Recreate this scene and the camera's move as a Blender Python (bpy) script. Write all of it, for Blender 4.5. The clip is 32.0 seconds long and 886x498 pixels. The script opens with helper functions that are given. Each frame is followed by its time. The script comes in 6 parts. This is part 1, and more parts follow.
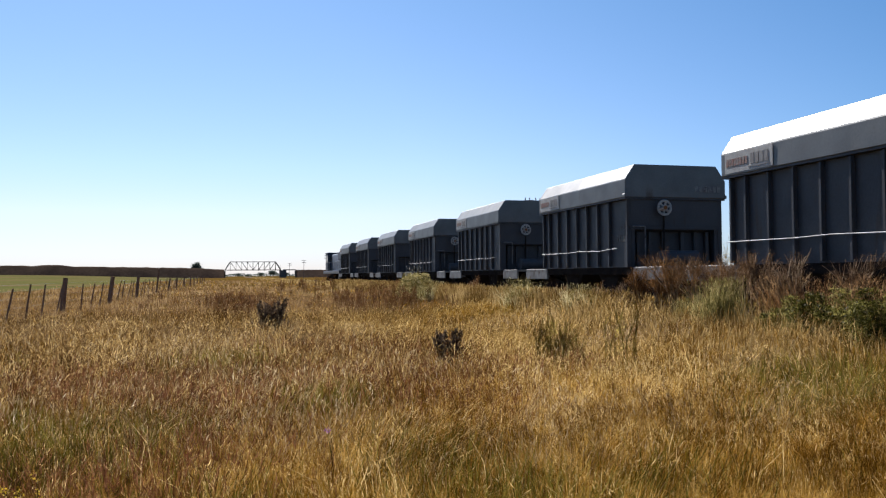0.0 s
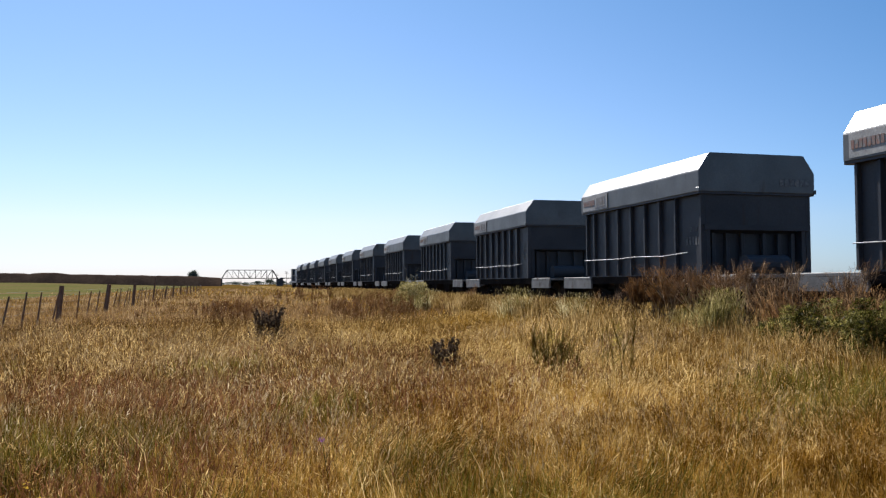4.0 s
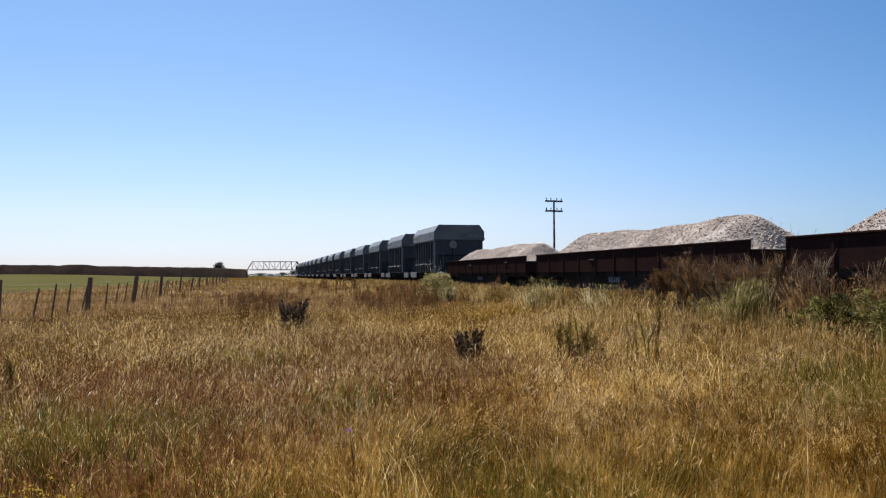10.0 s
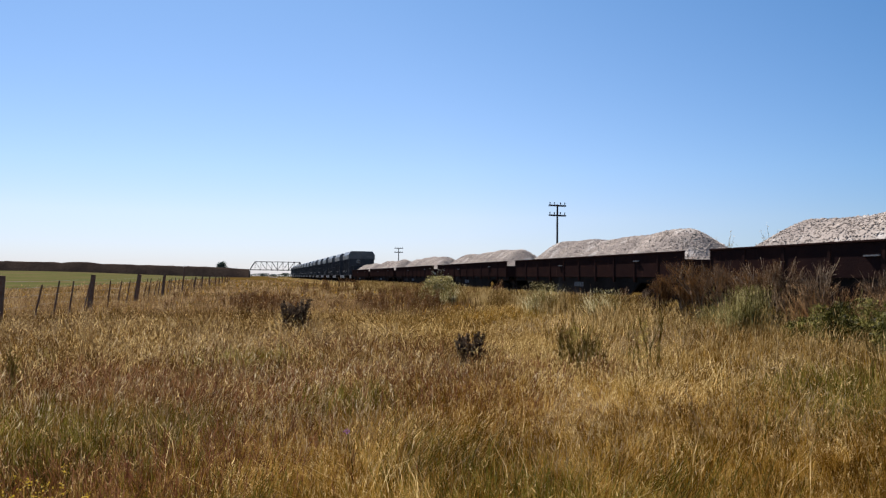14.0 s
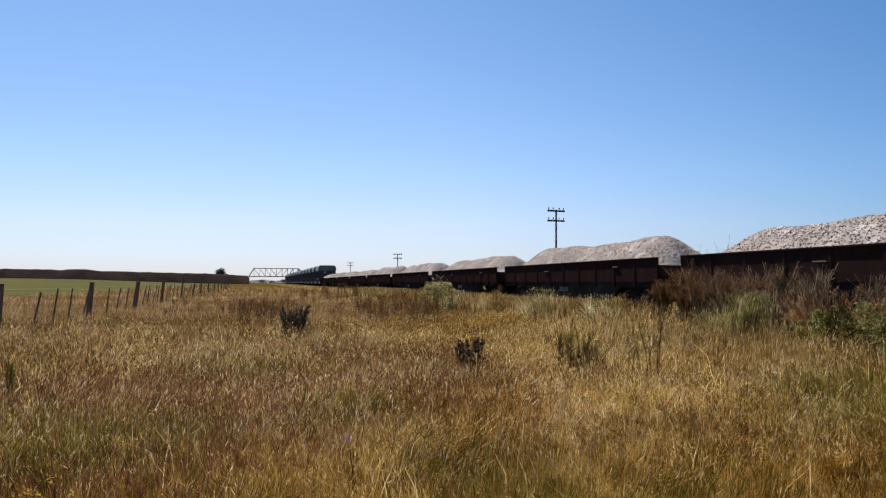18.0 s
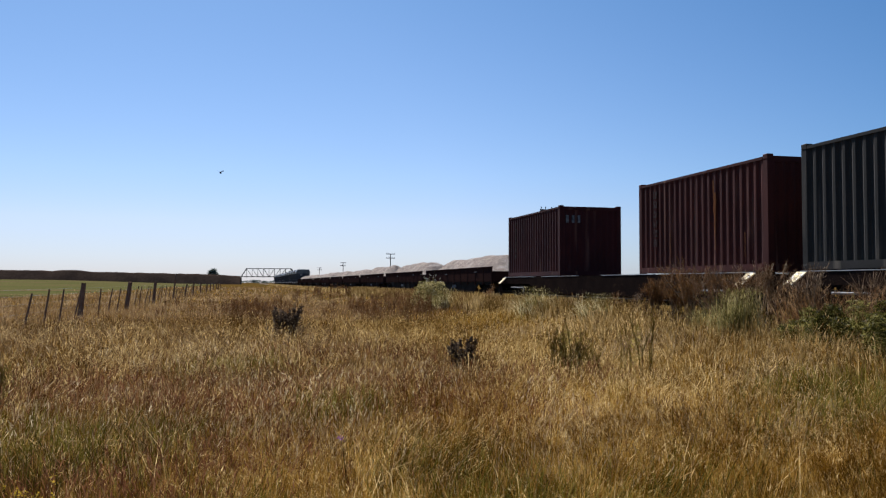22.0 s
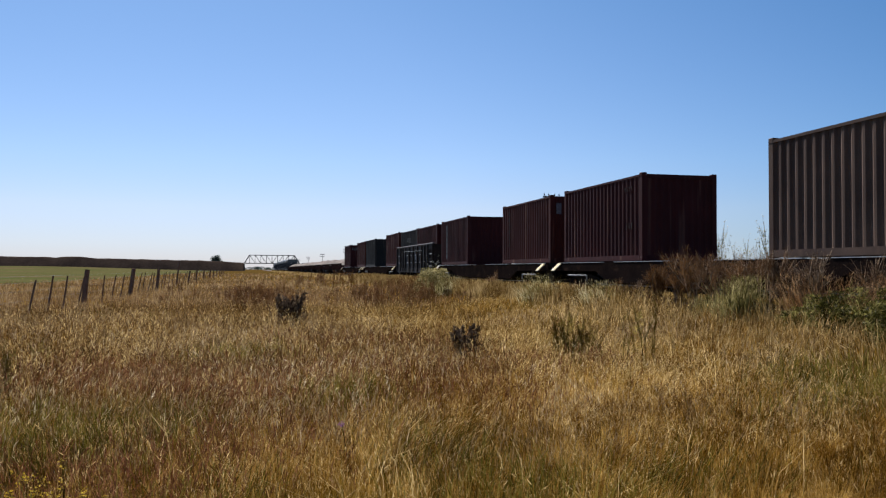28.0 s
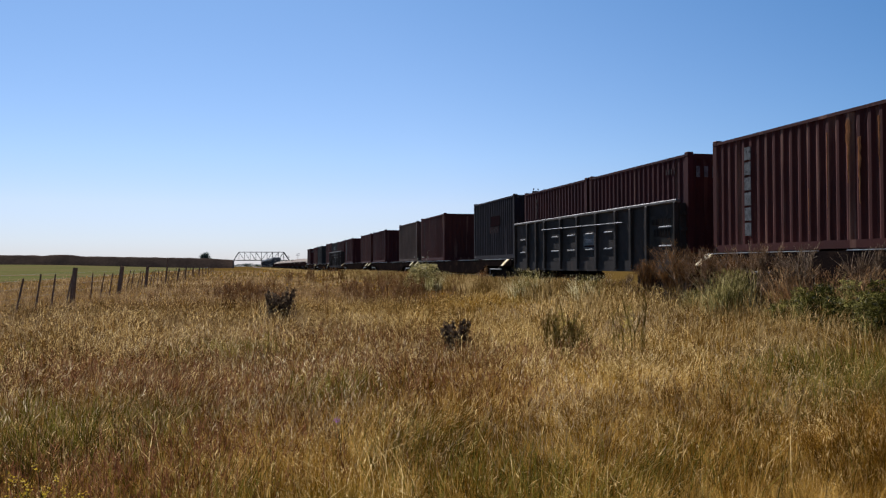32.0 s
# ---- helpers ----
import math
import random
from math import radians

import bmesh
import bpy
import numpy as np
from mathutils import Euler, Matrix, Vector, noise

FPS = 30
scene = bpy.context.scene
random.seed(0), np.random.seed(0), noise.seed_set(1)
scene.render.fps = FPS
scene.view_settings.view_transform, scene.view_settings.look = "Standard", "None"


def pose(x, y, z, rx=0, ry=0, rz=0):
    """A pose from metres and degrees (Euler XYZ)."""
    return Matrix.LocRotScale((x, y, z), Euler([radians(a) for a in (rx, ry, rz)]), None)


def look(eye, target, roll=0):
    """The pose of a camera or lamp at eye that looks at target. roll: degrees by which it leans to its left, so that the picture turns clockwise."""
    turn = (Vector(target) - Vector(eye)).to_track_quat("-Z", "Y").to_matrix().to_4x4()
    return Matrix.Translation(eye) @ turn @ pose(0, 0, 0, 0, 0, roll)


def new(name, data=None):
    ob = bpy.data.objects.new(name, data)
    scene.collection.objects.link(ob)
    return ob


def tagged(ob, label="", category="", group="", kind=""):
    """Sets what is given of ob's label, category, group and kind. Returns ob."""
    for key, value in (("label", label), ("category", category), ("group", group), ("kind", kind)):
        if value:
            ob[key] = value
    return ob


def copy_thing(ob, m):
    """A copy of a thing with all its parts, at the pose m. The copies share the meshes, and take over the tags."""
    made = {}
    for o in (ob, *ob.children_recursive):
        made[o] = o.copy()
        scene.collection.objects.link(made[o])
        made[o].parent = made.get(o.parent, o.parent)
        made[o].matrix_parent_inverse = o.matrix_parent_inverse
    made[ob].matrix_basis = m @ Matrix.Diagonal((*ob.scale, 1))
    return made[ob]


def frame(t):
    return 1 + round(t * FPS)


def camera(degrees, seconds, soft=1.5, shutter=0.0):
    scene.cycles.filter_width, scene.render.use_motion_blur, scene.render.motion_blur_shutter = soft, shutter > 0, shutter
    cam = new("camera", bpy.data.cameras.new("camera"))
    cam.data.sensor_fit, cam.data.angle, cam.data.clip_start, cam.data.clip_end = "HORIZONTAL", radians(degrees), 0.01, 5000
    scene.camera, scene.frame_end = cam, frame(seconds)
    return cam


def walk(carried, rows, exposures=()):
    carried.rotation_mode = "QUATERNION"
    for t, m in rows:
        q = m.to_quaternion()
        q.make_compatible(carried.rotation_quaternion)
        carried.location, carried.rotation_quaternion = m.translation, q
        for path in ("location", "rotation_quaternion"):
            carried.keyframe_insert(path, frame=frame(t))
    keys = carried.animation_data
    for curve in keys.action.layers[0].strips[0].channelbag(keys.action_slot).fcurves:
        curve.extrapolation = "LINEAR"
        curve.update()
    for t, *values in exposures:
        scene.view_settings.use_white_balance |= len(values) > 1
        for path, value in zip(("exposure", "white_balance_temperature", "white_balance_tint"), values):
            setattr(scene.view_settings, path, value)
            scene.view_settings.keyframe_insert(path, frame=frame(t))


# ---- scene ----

EYE = Vector((0.0, 0.0, 1.6))        # held at eye height in the grass
XC, RAIL = 12.26, 0.73               # centre line of the track and height of the rail tops


def aim(yaw, pitch, roll):
    a, b = radians(yaw), radians(pitch)
    way = Vector((math.sin(a) * math.cos(b), math.cos(a) * math.cos(b), math.sin(b)))
    return look(EYE, EYE + way, roll)


cam = camera(57.18, 32.0, soft=1.25)
walk(cam, [
    (0, aim(14.486, 1.810, -0.349)),
    (0.5, aim(14.534, 2.086, -0.674)),
    (1, aim(14.417, 2.321, -0.437)),
    (1.5, aim(14.523, 2.434, -0.502)),
    (2, aim(14.802, 2.491, -0.679)),
    (2.5, aim(14.894, 2.500, -0.238)),
    (3, aim(14.800, 2.518, -0.354)),
    (3.5, aim(14.684, 2.509, -0.179)),
    (5.5, aim(14.708, 2.046, -0.270)),
    (6, aim(14.610, 1.914, -0.310)),
    (6.5, aim(13.778, 1.833, -0.073)),
    (7, aim(13.324, 1.847, 0.178)),
    (7.5, aim(13.126, 1.966, 0.604)),
    (8, aim(13.104, 2.032, 0.401)),
    (8.5, aim(13.301, 1.970, 0.321)),
    (9, aim(13.275, 1.893, 0.101)),
    (9.5, aim(13.126, 1.805, -0.294)),
    (10, aim(13.017, 1.825, -0.246)),
    (10.5, aim(12.928, 1.807, -0.145)),
    (11, aim(12.846, 1.650, -0.013)),
    (11.5, aim(12.830, 1.642, 0.054)),
    (12, aim(12.791, 1.639, -0.281)),
    (12.5, aim(12.803, 1.703, -0.109)),
    (13, aim(12.791, 1.671, 0.420)),
    (13.5, aim(12.691, 1.753, 0.700)),
    (14, aim(12.818, 2.019, 0.609)),
    (14.5, aim(13.110, 2.034, 0.768)),
    (16.5, aim(13.190, 2.242, 0.503)),
    (17, aim(12.974, 2.307, 0.257)),
    (17.5, aim(12.911, 2.367, 0.204)),
    (18, aim(12.888, 2.428, 0.365)),
    (18.5, aim(12.842, 2.479, 0.315)),
    (19, aim(12.662, 2.438, 0.576)),
    (19.5, aim(12.568, 2.438, 0.578)),
    (20, aim(12.504, 2.452, 0.724)),
    (20.5, aim(12.355, 2.486, 0.464)),
    (21, aim(12.537, 2.584, 0.258)),
    (21.5, aim(13.090, 2.556, 0.293)),
    (22, aim(13.398, 2.401, 0.164)),
    (22.5, aim(13.481, 2.219, 0.238)),
    (23, aim(13.501, 2.027, -0.000)),
    (23.5, aim(13.489, 1.772, -0.200)),
    (24, aim(13.607, 1.441, -0.447)),
    (24.5, aim(13.691, 1.047, -0.603)),
    (25, aim(13.694, 0.587, -0.398)),
    (25.5, aim(12.957, 0.634, -0.055)),
    (27.5, aim(12.985, 1.440, 0.391)),
    (28, aim(13.200, 1.467, 0.202)),
    (28.5, aim(13.148, 1.415, 0.157)),
    (29, aim(13.148, 1.210, 0.060)),
    (29.5, aim(13.174, 1.127, -0.039)),
    (30, aim(13.568, 1.088, -0.209)),
    (30.5, aim(13.743, 0.945, 0.006)),
    (31, aim(13.791, 0.994, -0.391)),
    (31.5, aim(13.791, 1.135, -0.270)),
    (32, aim(13.915, 1.162, -0.197))],
    exposures=[(0, 1.28, 6120, 14), (3.5, 1.28, 6120, 14), (8, 1.16, 6020, 14), (14, 1.06, 5970, 14), (17, 1.05, 5930, 14), (20, 0.94, 5870, 14), (24, 0.92, 5870, 14), (32, 0.92, 5870, 14)])

# ---- world, sun, exposure ----
SUN_AZ, SUN_EL = -7.0, 43.0          # degrees from the track's direction, and above the horizon
world = bpy.data.worlds.new("world")
scene.world = world
world.use_nodes = True
_wn = world.node_tree
_sky = _wn.nodes.new("ShaderNodeTexSky")
_sky.sky_type = "NISHITA"
_sky.sun_disc = False
_sky.sun_elevation, _sky.sun_rotation = radians(SUN_EL), radians(SUN_AZ)
_sky.altitude, _sky.air_density, _sky.dust_density, _sky.ozone_density = 600, 1.0, 0.15, 4.0
_wn.nodes["Background"].inputs[1].default_value = 0.050
# thin haze: greyer towards the horizon, clearer away from the sun
_way = _wn.nodes.new("ShaderNodeTexCoord")
_sep = _wn.nodes.new("ShaderNodeSeparateXYZ")
_wn.links.new(_way.outputs["Generated"], _sep.inputs[0])
_haze = _wn.nodes.new("ShaderNodeValToRGB")
_haze.color_ramp.elements[0].color = (0.70, 0.70, 0.86, 1)
_haze.color_ramp.elements[1].position, _haze.color_ramp.elements[1].color = 0.34, (1.02, 1.08, 1.04, 1)
for _p, _c in ((0.03, (0.88, 0.82, 0.91)), (0.073, (1.09, 0.94, 0.94)), (0.13, (1.10, 1.02, 1.0))):
    _haze.color_ramp.elements.new(_p).color = (*_c, 1)
_wn.links.new(_sep.outputs["Z"], _haze.inputs[0])
_dot = _wn.nodes.new("ShaderNodeVectorMath")
_dot.operation = "DOT_PRODUCT"
_dot.inputs[1].default_value = (math.sin(radians(SUN_AZ)), math.cos(radians(SUN_AZ)), 0.0)
_wn.links.new(_way.outputs["Generated"], _dot.inputs[0])
_clear = _wn.nodes.new("ShaderNodeValToRGB")
_clear.color_ramp.elements[0].position, _clear.color_ramp.elements[0].color = 0.55, (0.545, 0.750, 0.865, 1)
_clear.color_ramp.elements[1].position, _clear.color_ramp.elements[1].color = 0.93, (1.0, 1.0, 1.0, 1)
_wn.links.new(_dot.outputs["Value"], _clear.inputs[0])
_mul = [_wn.nodes.new("ShaderNodeVectorMath") for _ in range(2)]
for _m, _f in zip(_mul, (_haze, _clear)):
    _m.operation = "MULTIPLY"
    _wn.links.new(_f.outputs[0], _m.inputs[1])
_wn.links.new(_sky.outputs[0], _mul[0].inputs[0])
_wn.links.new(_mul[0].outputs[0], _mul[1].inputs[0])
_wn.links.new(_mul[1].outputs[0], _wn.nodes["Background"].inputs[0])
sun = new("sun", bpy.data.lights.new("sun", "SUN"))
sun.data.energy, sun.data.angle, sun.data.color = 5.0, radians(0.53), (1.0, 0.95, 0.87)
_a, _e = radians(SUN_AZ), radians(SUN_EL)
sun.matrix_world = look((0, 0, 60), Vector((0, 0, 60)) - Vector((math.sin(_a) * math.cos(_e), math.cos(_a) * math.cos(_e), math.sin(_e))))


# ---- materials ----
def mk(name, c1, c2, scale=3.0, rough=0.7, metal=0.0, bump=0.15, fine=40.0, c3=None, streak=(1, 1, 1), amount=0.5, world_space=False, grain=(0.72, 1.2), island=None):
    """Two colours mixed by broad noise, a fine grain over them, an optional third colour in patches or streaks."""
    m = bpy.data.materials.new(name)
    m.use_nodes = True
    nt = m.node_tree
    n, l = nt.nodes, nt.links
    bsdf = n["Principled BSDF"]
    bsdf.inputs["Roughness"].default_value, bsdf.inputs["Metallic"].default_value = rough, metal
    bsdf.inputs["Specular IOR Level"].default_value = 0.0 if rough >= 0.8 else 0.1 if rough > 0.73 else 0.5 if rough < 0.4 else 0.22
    if world_space:
        pos = n.new("ShaderNodeNewGeometry").outputs["Position"]
    else:
        tc, oi, add = n.new("ShaderNodeTexCoord"), n.new("ShaderNodeObjectInfo"), n.new("ShaderNodeVectorMath")
        mul = n.new("ShaderNodeMath")
        mul.operation, mul.inputs[1].default_value = "MULTIPLY", 57.0
        l.new(oi.outputs["Random"], mul.inputs[0])
        l.new(tc.outputs["Object"], add.inputs[0])
        l.new(mul.outputs[0], add.inputs[1])
        pos = add.outputs[0]

    def noise_at(s, detail=4.0, stretch=(1, 1, 1)):
        mp, t = n.new("ShaderNodeMapping"), n.new("ShaderNodeTexNoise")
        mp.inputs["Scale"].default_value = stretch
        t.inputs["Scale"].default_value, t.inputs["Detail"].default_value = s, detail
        l.new(pos, mp.inputs[0])
        l.new(mp.outputs[0], t.inputs["Vector"])
        return t.outputs["Fac"]

    def ramp(fac, lo, hi):
        r = n.new("ShaderNodeMapRange")
        r.inputs[1].default_value, r.inputs[2].default_value = lo, hi
        l.new(fac, r.inputs[0])
        return r.outputs[0]

    def mix(fac, a, b, mode="MIX"):
        x = n.new("ShaderNodeMix")
        x.data_type, x.blend_type = "RGBA", mode
        for sock, v in ((x.inputs[0], fac), (x.inputs[6], a), (x.inputs[7], b)):
            if isinstance(v, (tuple, float)):
                sock.default_value = (*v, 1) if isinstance(v, tuple) else v
            else:
                l.new(v, sock)
        return x.outputs[2]

    col = mix(ramp(noise_at(scale), 0.35, 0.65), c1, c2)
    if c3:
        col = mix(ramp(noise_at(scale * 1.7, 6.0, streak), 1.0 - amount, 1.12 - amount), col, c3)
    speck = noise_at(fine, 6.0)
    gm = n.new("ShaderNodeMapRange")
    gm.inputs[1].default_value, gm.inputs[2].default_value, gm.inputs[3].default_value, gm.inputs[4].default_value = 0.3, 0.7, *grain
    l.new(speck, gm.inputs[0])
    sc = n.new("ShaderNodeVectorMath")
    sc.operation = "SCALE"
    l.new(col, sc.inputs[0])
    own = gm.outputs[0]
    if island:
        # a tone for each loose piece
        ir, im = n.new("ShaderNodeMapRange"), n.new("ShaderNodeMath")
        ir.inputs[3].default_value, ir.inputs[4].default_value = island
        im.operation = "MULTIPLY"
        l.new(n.new("ShaderNodeNewGeometry").outputs["Random Per Island"], ir.inputs[0])
        l.new(ir.outputs[0], im.inputs[0])
        l.new(own, im.inputs[1])
        own = im.outputs[0]
    l.new(own, sc.inputs["Scale"])
    l.new(sc.outputs[0], bsdf.inputs["Base Color"])
    rr = n.new("ShaderNodeMapRange")
    rr.inputs[3].default_value, rr.inputs[4].default_value = max(0.05, rough - 0.12), min(1.0, rough + 0.12)
    l.new(noise_at(scale * 2.3), rr.inputs[0])
    l.new(rr.outputs[0], bsdf.inputs["Roughness"])
    if bump:
        b = n.new("ShaderNodeBump")
        b.inputs["Strength"].default_value, b.inputs["Distance"].default_value = bump, 0.02
        l.new(speck, b.inputs["Height"])
        l.new(b.outputs[0], bsdf.inputs["Normal"])
    return m


def mk_leaf(name, dark, mid, light, patch=0.25, glow=0.45, rough=0.6, side=None, west=None, tuft=0.15, sheen=0.04, own_tone=(0.22, 0.78)):
    """Blades and leaves: a colour for each island, patches over the ground, light passing through."""
    m = bpy.data.materials.new(name)
    m.use_nodes = True
    nt = m.node_tree
    n, l = nt.nodes, nt.links
    bsdf, out = n["Principled BSDF"], n["Material Output"]
    geo = n.new("ShaderNodeNewGeometry")
    cr = n.new("ShaderNodeValToRGB")
    cr.color_ramp.elements[0].color, cr.color_ramp.elements[1].color = (*dark, 1), (*light, 1)
    e = cr.color_ramp.elements.new(0.5)
    e.color = (*mid, 1)
    t = n.new("ShaderNodeTexNoise")
    t.inputs["Scale"].default_value, t.inputs["Detail"].default_value = patch, 5.0
    l.new(geo.outputs["Position"], t.inputs["Vector"])
    mr = n.new("ShaderNodeMapRange")
    mr.inputs[1].default_value, mr.inputs[2].default_value, mr.inputs[3].default_value, mr.inputs[4].default_value = 0.3, 0.7, -0.35, 0.35
    l.new(t.outputs["Fac"], mr.inputs[0])
    add = n.new("ShaderNodeMath")
    t1 = n.new("ShaderNodeTexNoise")
    t1.inputs["Scale"].default_value, t1.inputs["Detail"].default_value = patch * 7.0, 3.0
    l.new(geo.outputs["Position"], t1.inputs["Vector"])
    mr1 = n.new("ShaderNodeMapRange")
    mr1.inputs[1].default_value, mr1.inputs[2].default_value, mr1.inputs[3].default_value, mr1.inputs[4].default_value = 0.3, 0.7, -0.38, 0.38
    l.new(t1.outputs["Fac"], mr1.inputs[0])
    both = n.new("ShaderNodeMath")
    # tuft by tuft
    t3 = n.new("ShaderNodeTexNoise")
    t3.inputs["Scale"].default_value, t3.inputs["Detail"].default_value = 5.5, 2.0
    l.new(geo.outputs["Position"], t3.inputs["Vector"])
    mr3 = n.new("ShaderNodeMapRange")
    mr3.inputs[1].default_value, mr3.inputs[2].default_value, mr3.inputs[3].default_value, mr3.inputs[4].default_value = 0.3, 0.7, -tuft, tuft
    l.new(t3.outputs["Fac"], mr3.inputs[0])
    big = n.new("ShaderNodeMath")
    l.new(mr.outputs[0], big.inputs[0])
    l.new(mr3.outputs[0], big.inputs[1])
    l.new(big.outputs[0], both.inputs[0])
    l.new(mr1.outputs[0], both.inputs[1])
    own = n.new("ShaderNodeMapRange")
    own.inputs[3].default_value, own.inputs[4].default_value = own_tone
    l.new(geo.outputs["Random Per Island"], own.inputs[0])
    l.new(own.outputs[0], add.inputs[0])
    l.new(both.outputs[0], add.inputs[1])
    l.new(add.outputs[0], cr.inputs[0])
    col = cr.outputs[0]
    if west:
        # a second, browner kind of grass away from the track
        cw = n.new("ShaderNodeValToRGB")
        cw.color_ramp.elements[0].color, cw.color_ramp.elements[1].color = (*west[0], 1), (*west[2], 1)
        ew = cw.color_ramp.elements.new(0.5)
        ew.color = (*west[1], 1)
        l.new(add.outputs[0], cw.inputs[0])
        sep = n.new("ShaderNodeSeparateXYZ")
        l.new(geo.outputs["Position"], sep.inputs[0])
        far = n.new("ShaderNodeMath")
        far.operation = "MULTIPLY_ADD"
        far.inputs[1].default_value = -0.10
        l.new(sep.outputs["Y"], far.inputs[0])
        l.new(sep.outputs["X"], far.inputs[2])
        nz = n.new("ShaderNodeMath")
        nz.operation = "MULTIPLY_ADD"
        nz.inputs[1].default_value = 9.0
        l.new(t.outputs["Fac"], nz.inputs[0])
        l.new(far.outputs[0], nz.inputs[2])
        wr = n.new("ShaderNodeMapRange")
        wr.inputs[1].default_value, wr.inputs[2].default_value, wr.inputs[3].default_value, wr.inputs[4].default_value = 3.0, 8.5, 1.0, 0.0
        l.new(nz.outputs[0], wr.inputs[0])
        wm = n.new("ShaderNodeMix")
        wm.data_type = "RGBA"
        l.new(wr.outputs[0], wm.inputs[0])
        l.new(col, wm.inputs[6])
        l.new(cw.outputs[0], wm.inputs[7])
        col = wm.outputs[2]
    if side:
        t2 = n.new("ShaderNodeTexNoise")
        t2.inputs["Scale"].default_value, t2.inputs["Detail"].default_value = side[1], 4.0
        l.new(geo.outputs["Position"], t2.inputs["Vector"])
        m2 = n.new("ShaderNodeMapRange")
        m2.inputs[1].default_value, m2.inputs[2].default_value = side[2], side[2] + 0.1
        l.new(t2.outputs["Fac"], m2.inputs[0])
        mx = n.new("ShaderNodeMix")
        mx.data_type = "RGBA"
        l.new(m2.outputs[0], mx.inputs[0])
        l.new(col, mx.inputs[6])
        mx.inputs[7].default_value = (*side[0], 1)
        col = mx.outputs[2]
    l.new(col, bsdf.inputs["Base Color"])
    bsdf.inputs["Roughness"].default_value, bsdf.inputs["Specular IOR Level"].default_value = rough, sheen
    tr, ms = n.new("ShaderNodeBsdfTranslucent"), n.new("ShaderNodeMixShader")
    l.new(col, tr.inputs["Color"])
    ms.inputs[0].default_value = glow
    l.new(bsdf.outputs[0], ms.inputs[1])
    l.new(tr.outputs[0], ms.inputs[2])
    l.new(ms.outputs[0], out.inputs["Surface"])
    return m


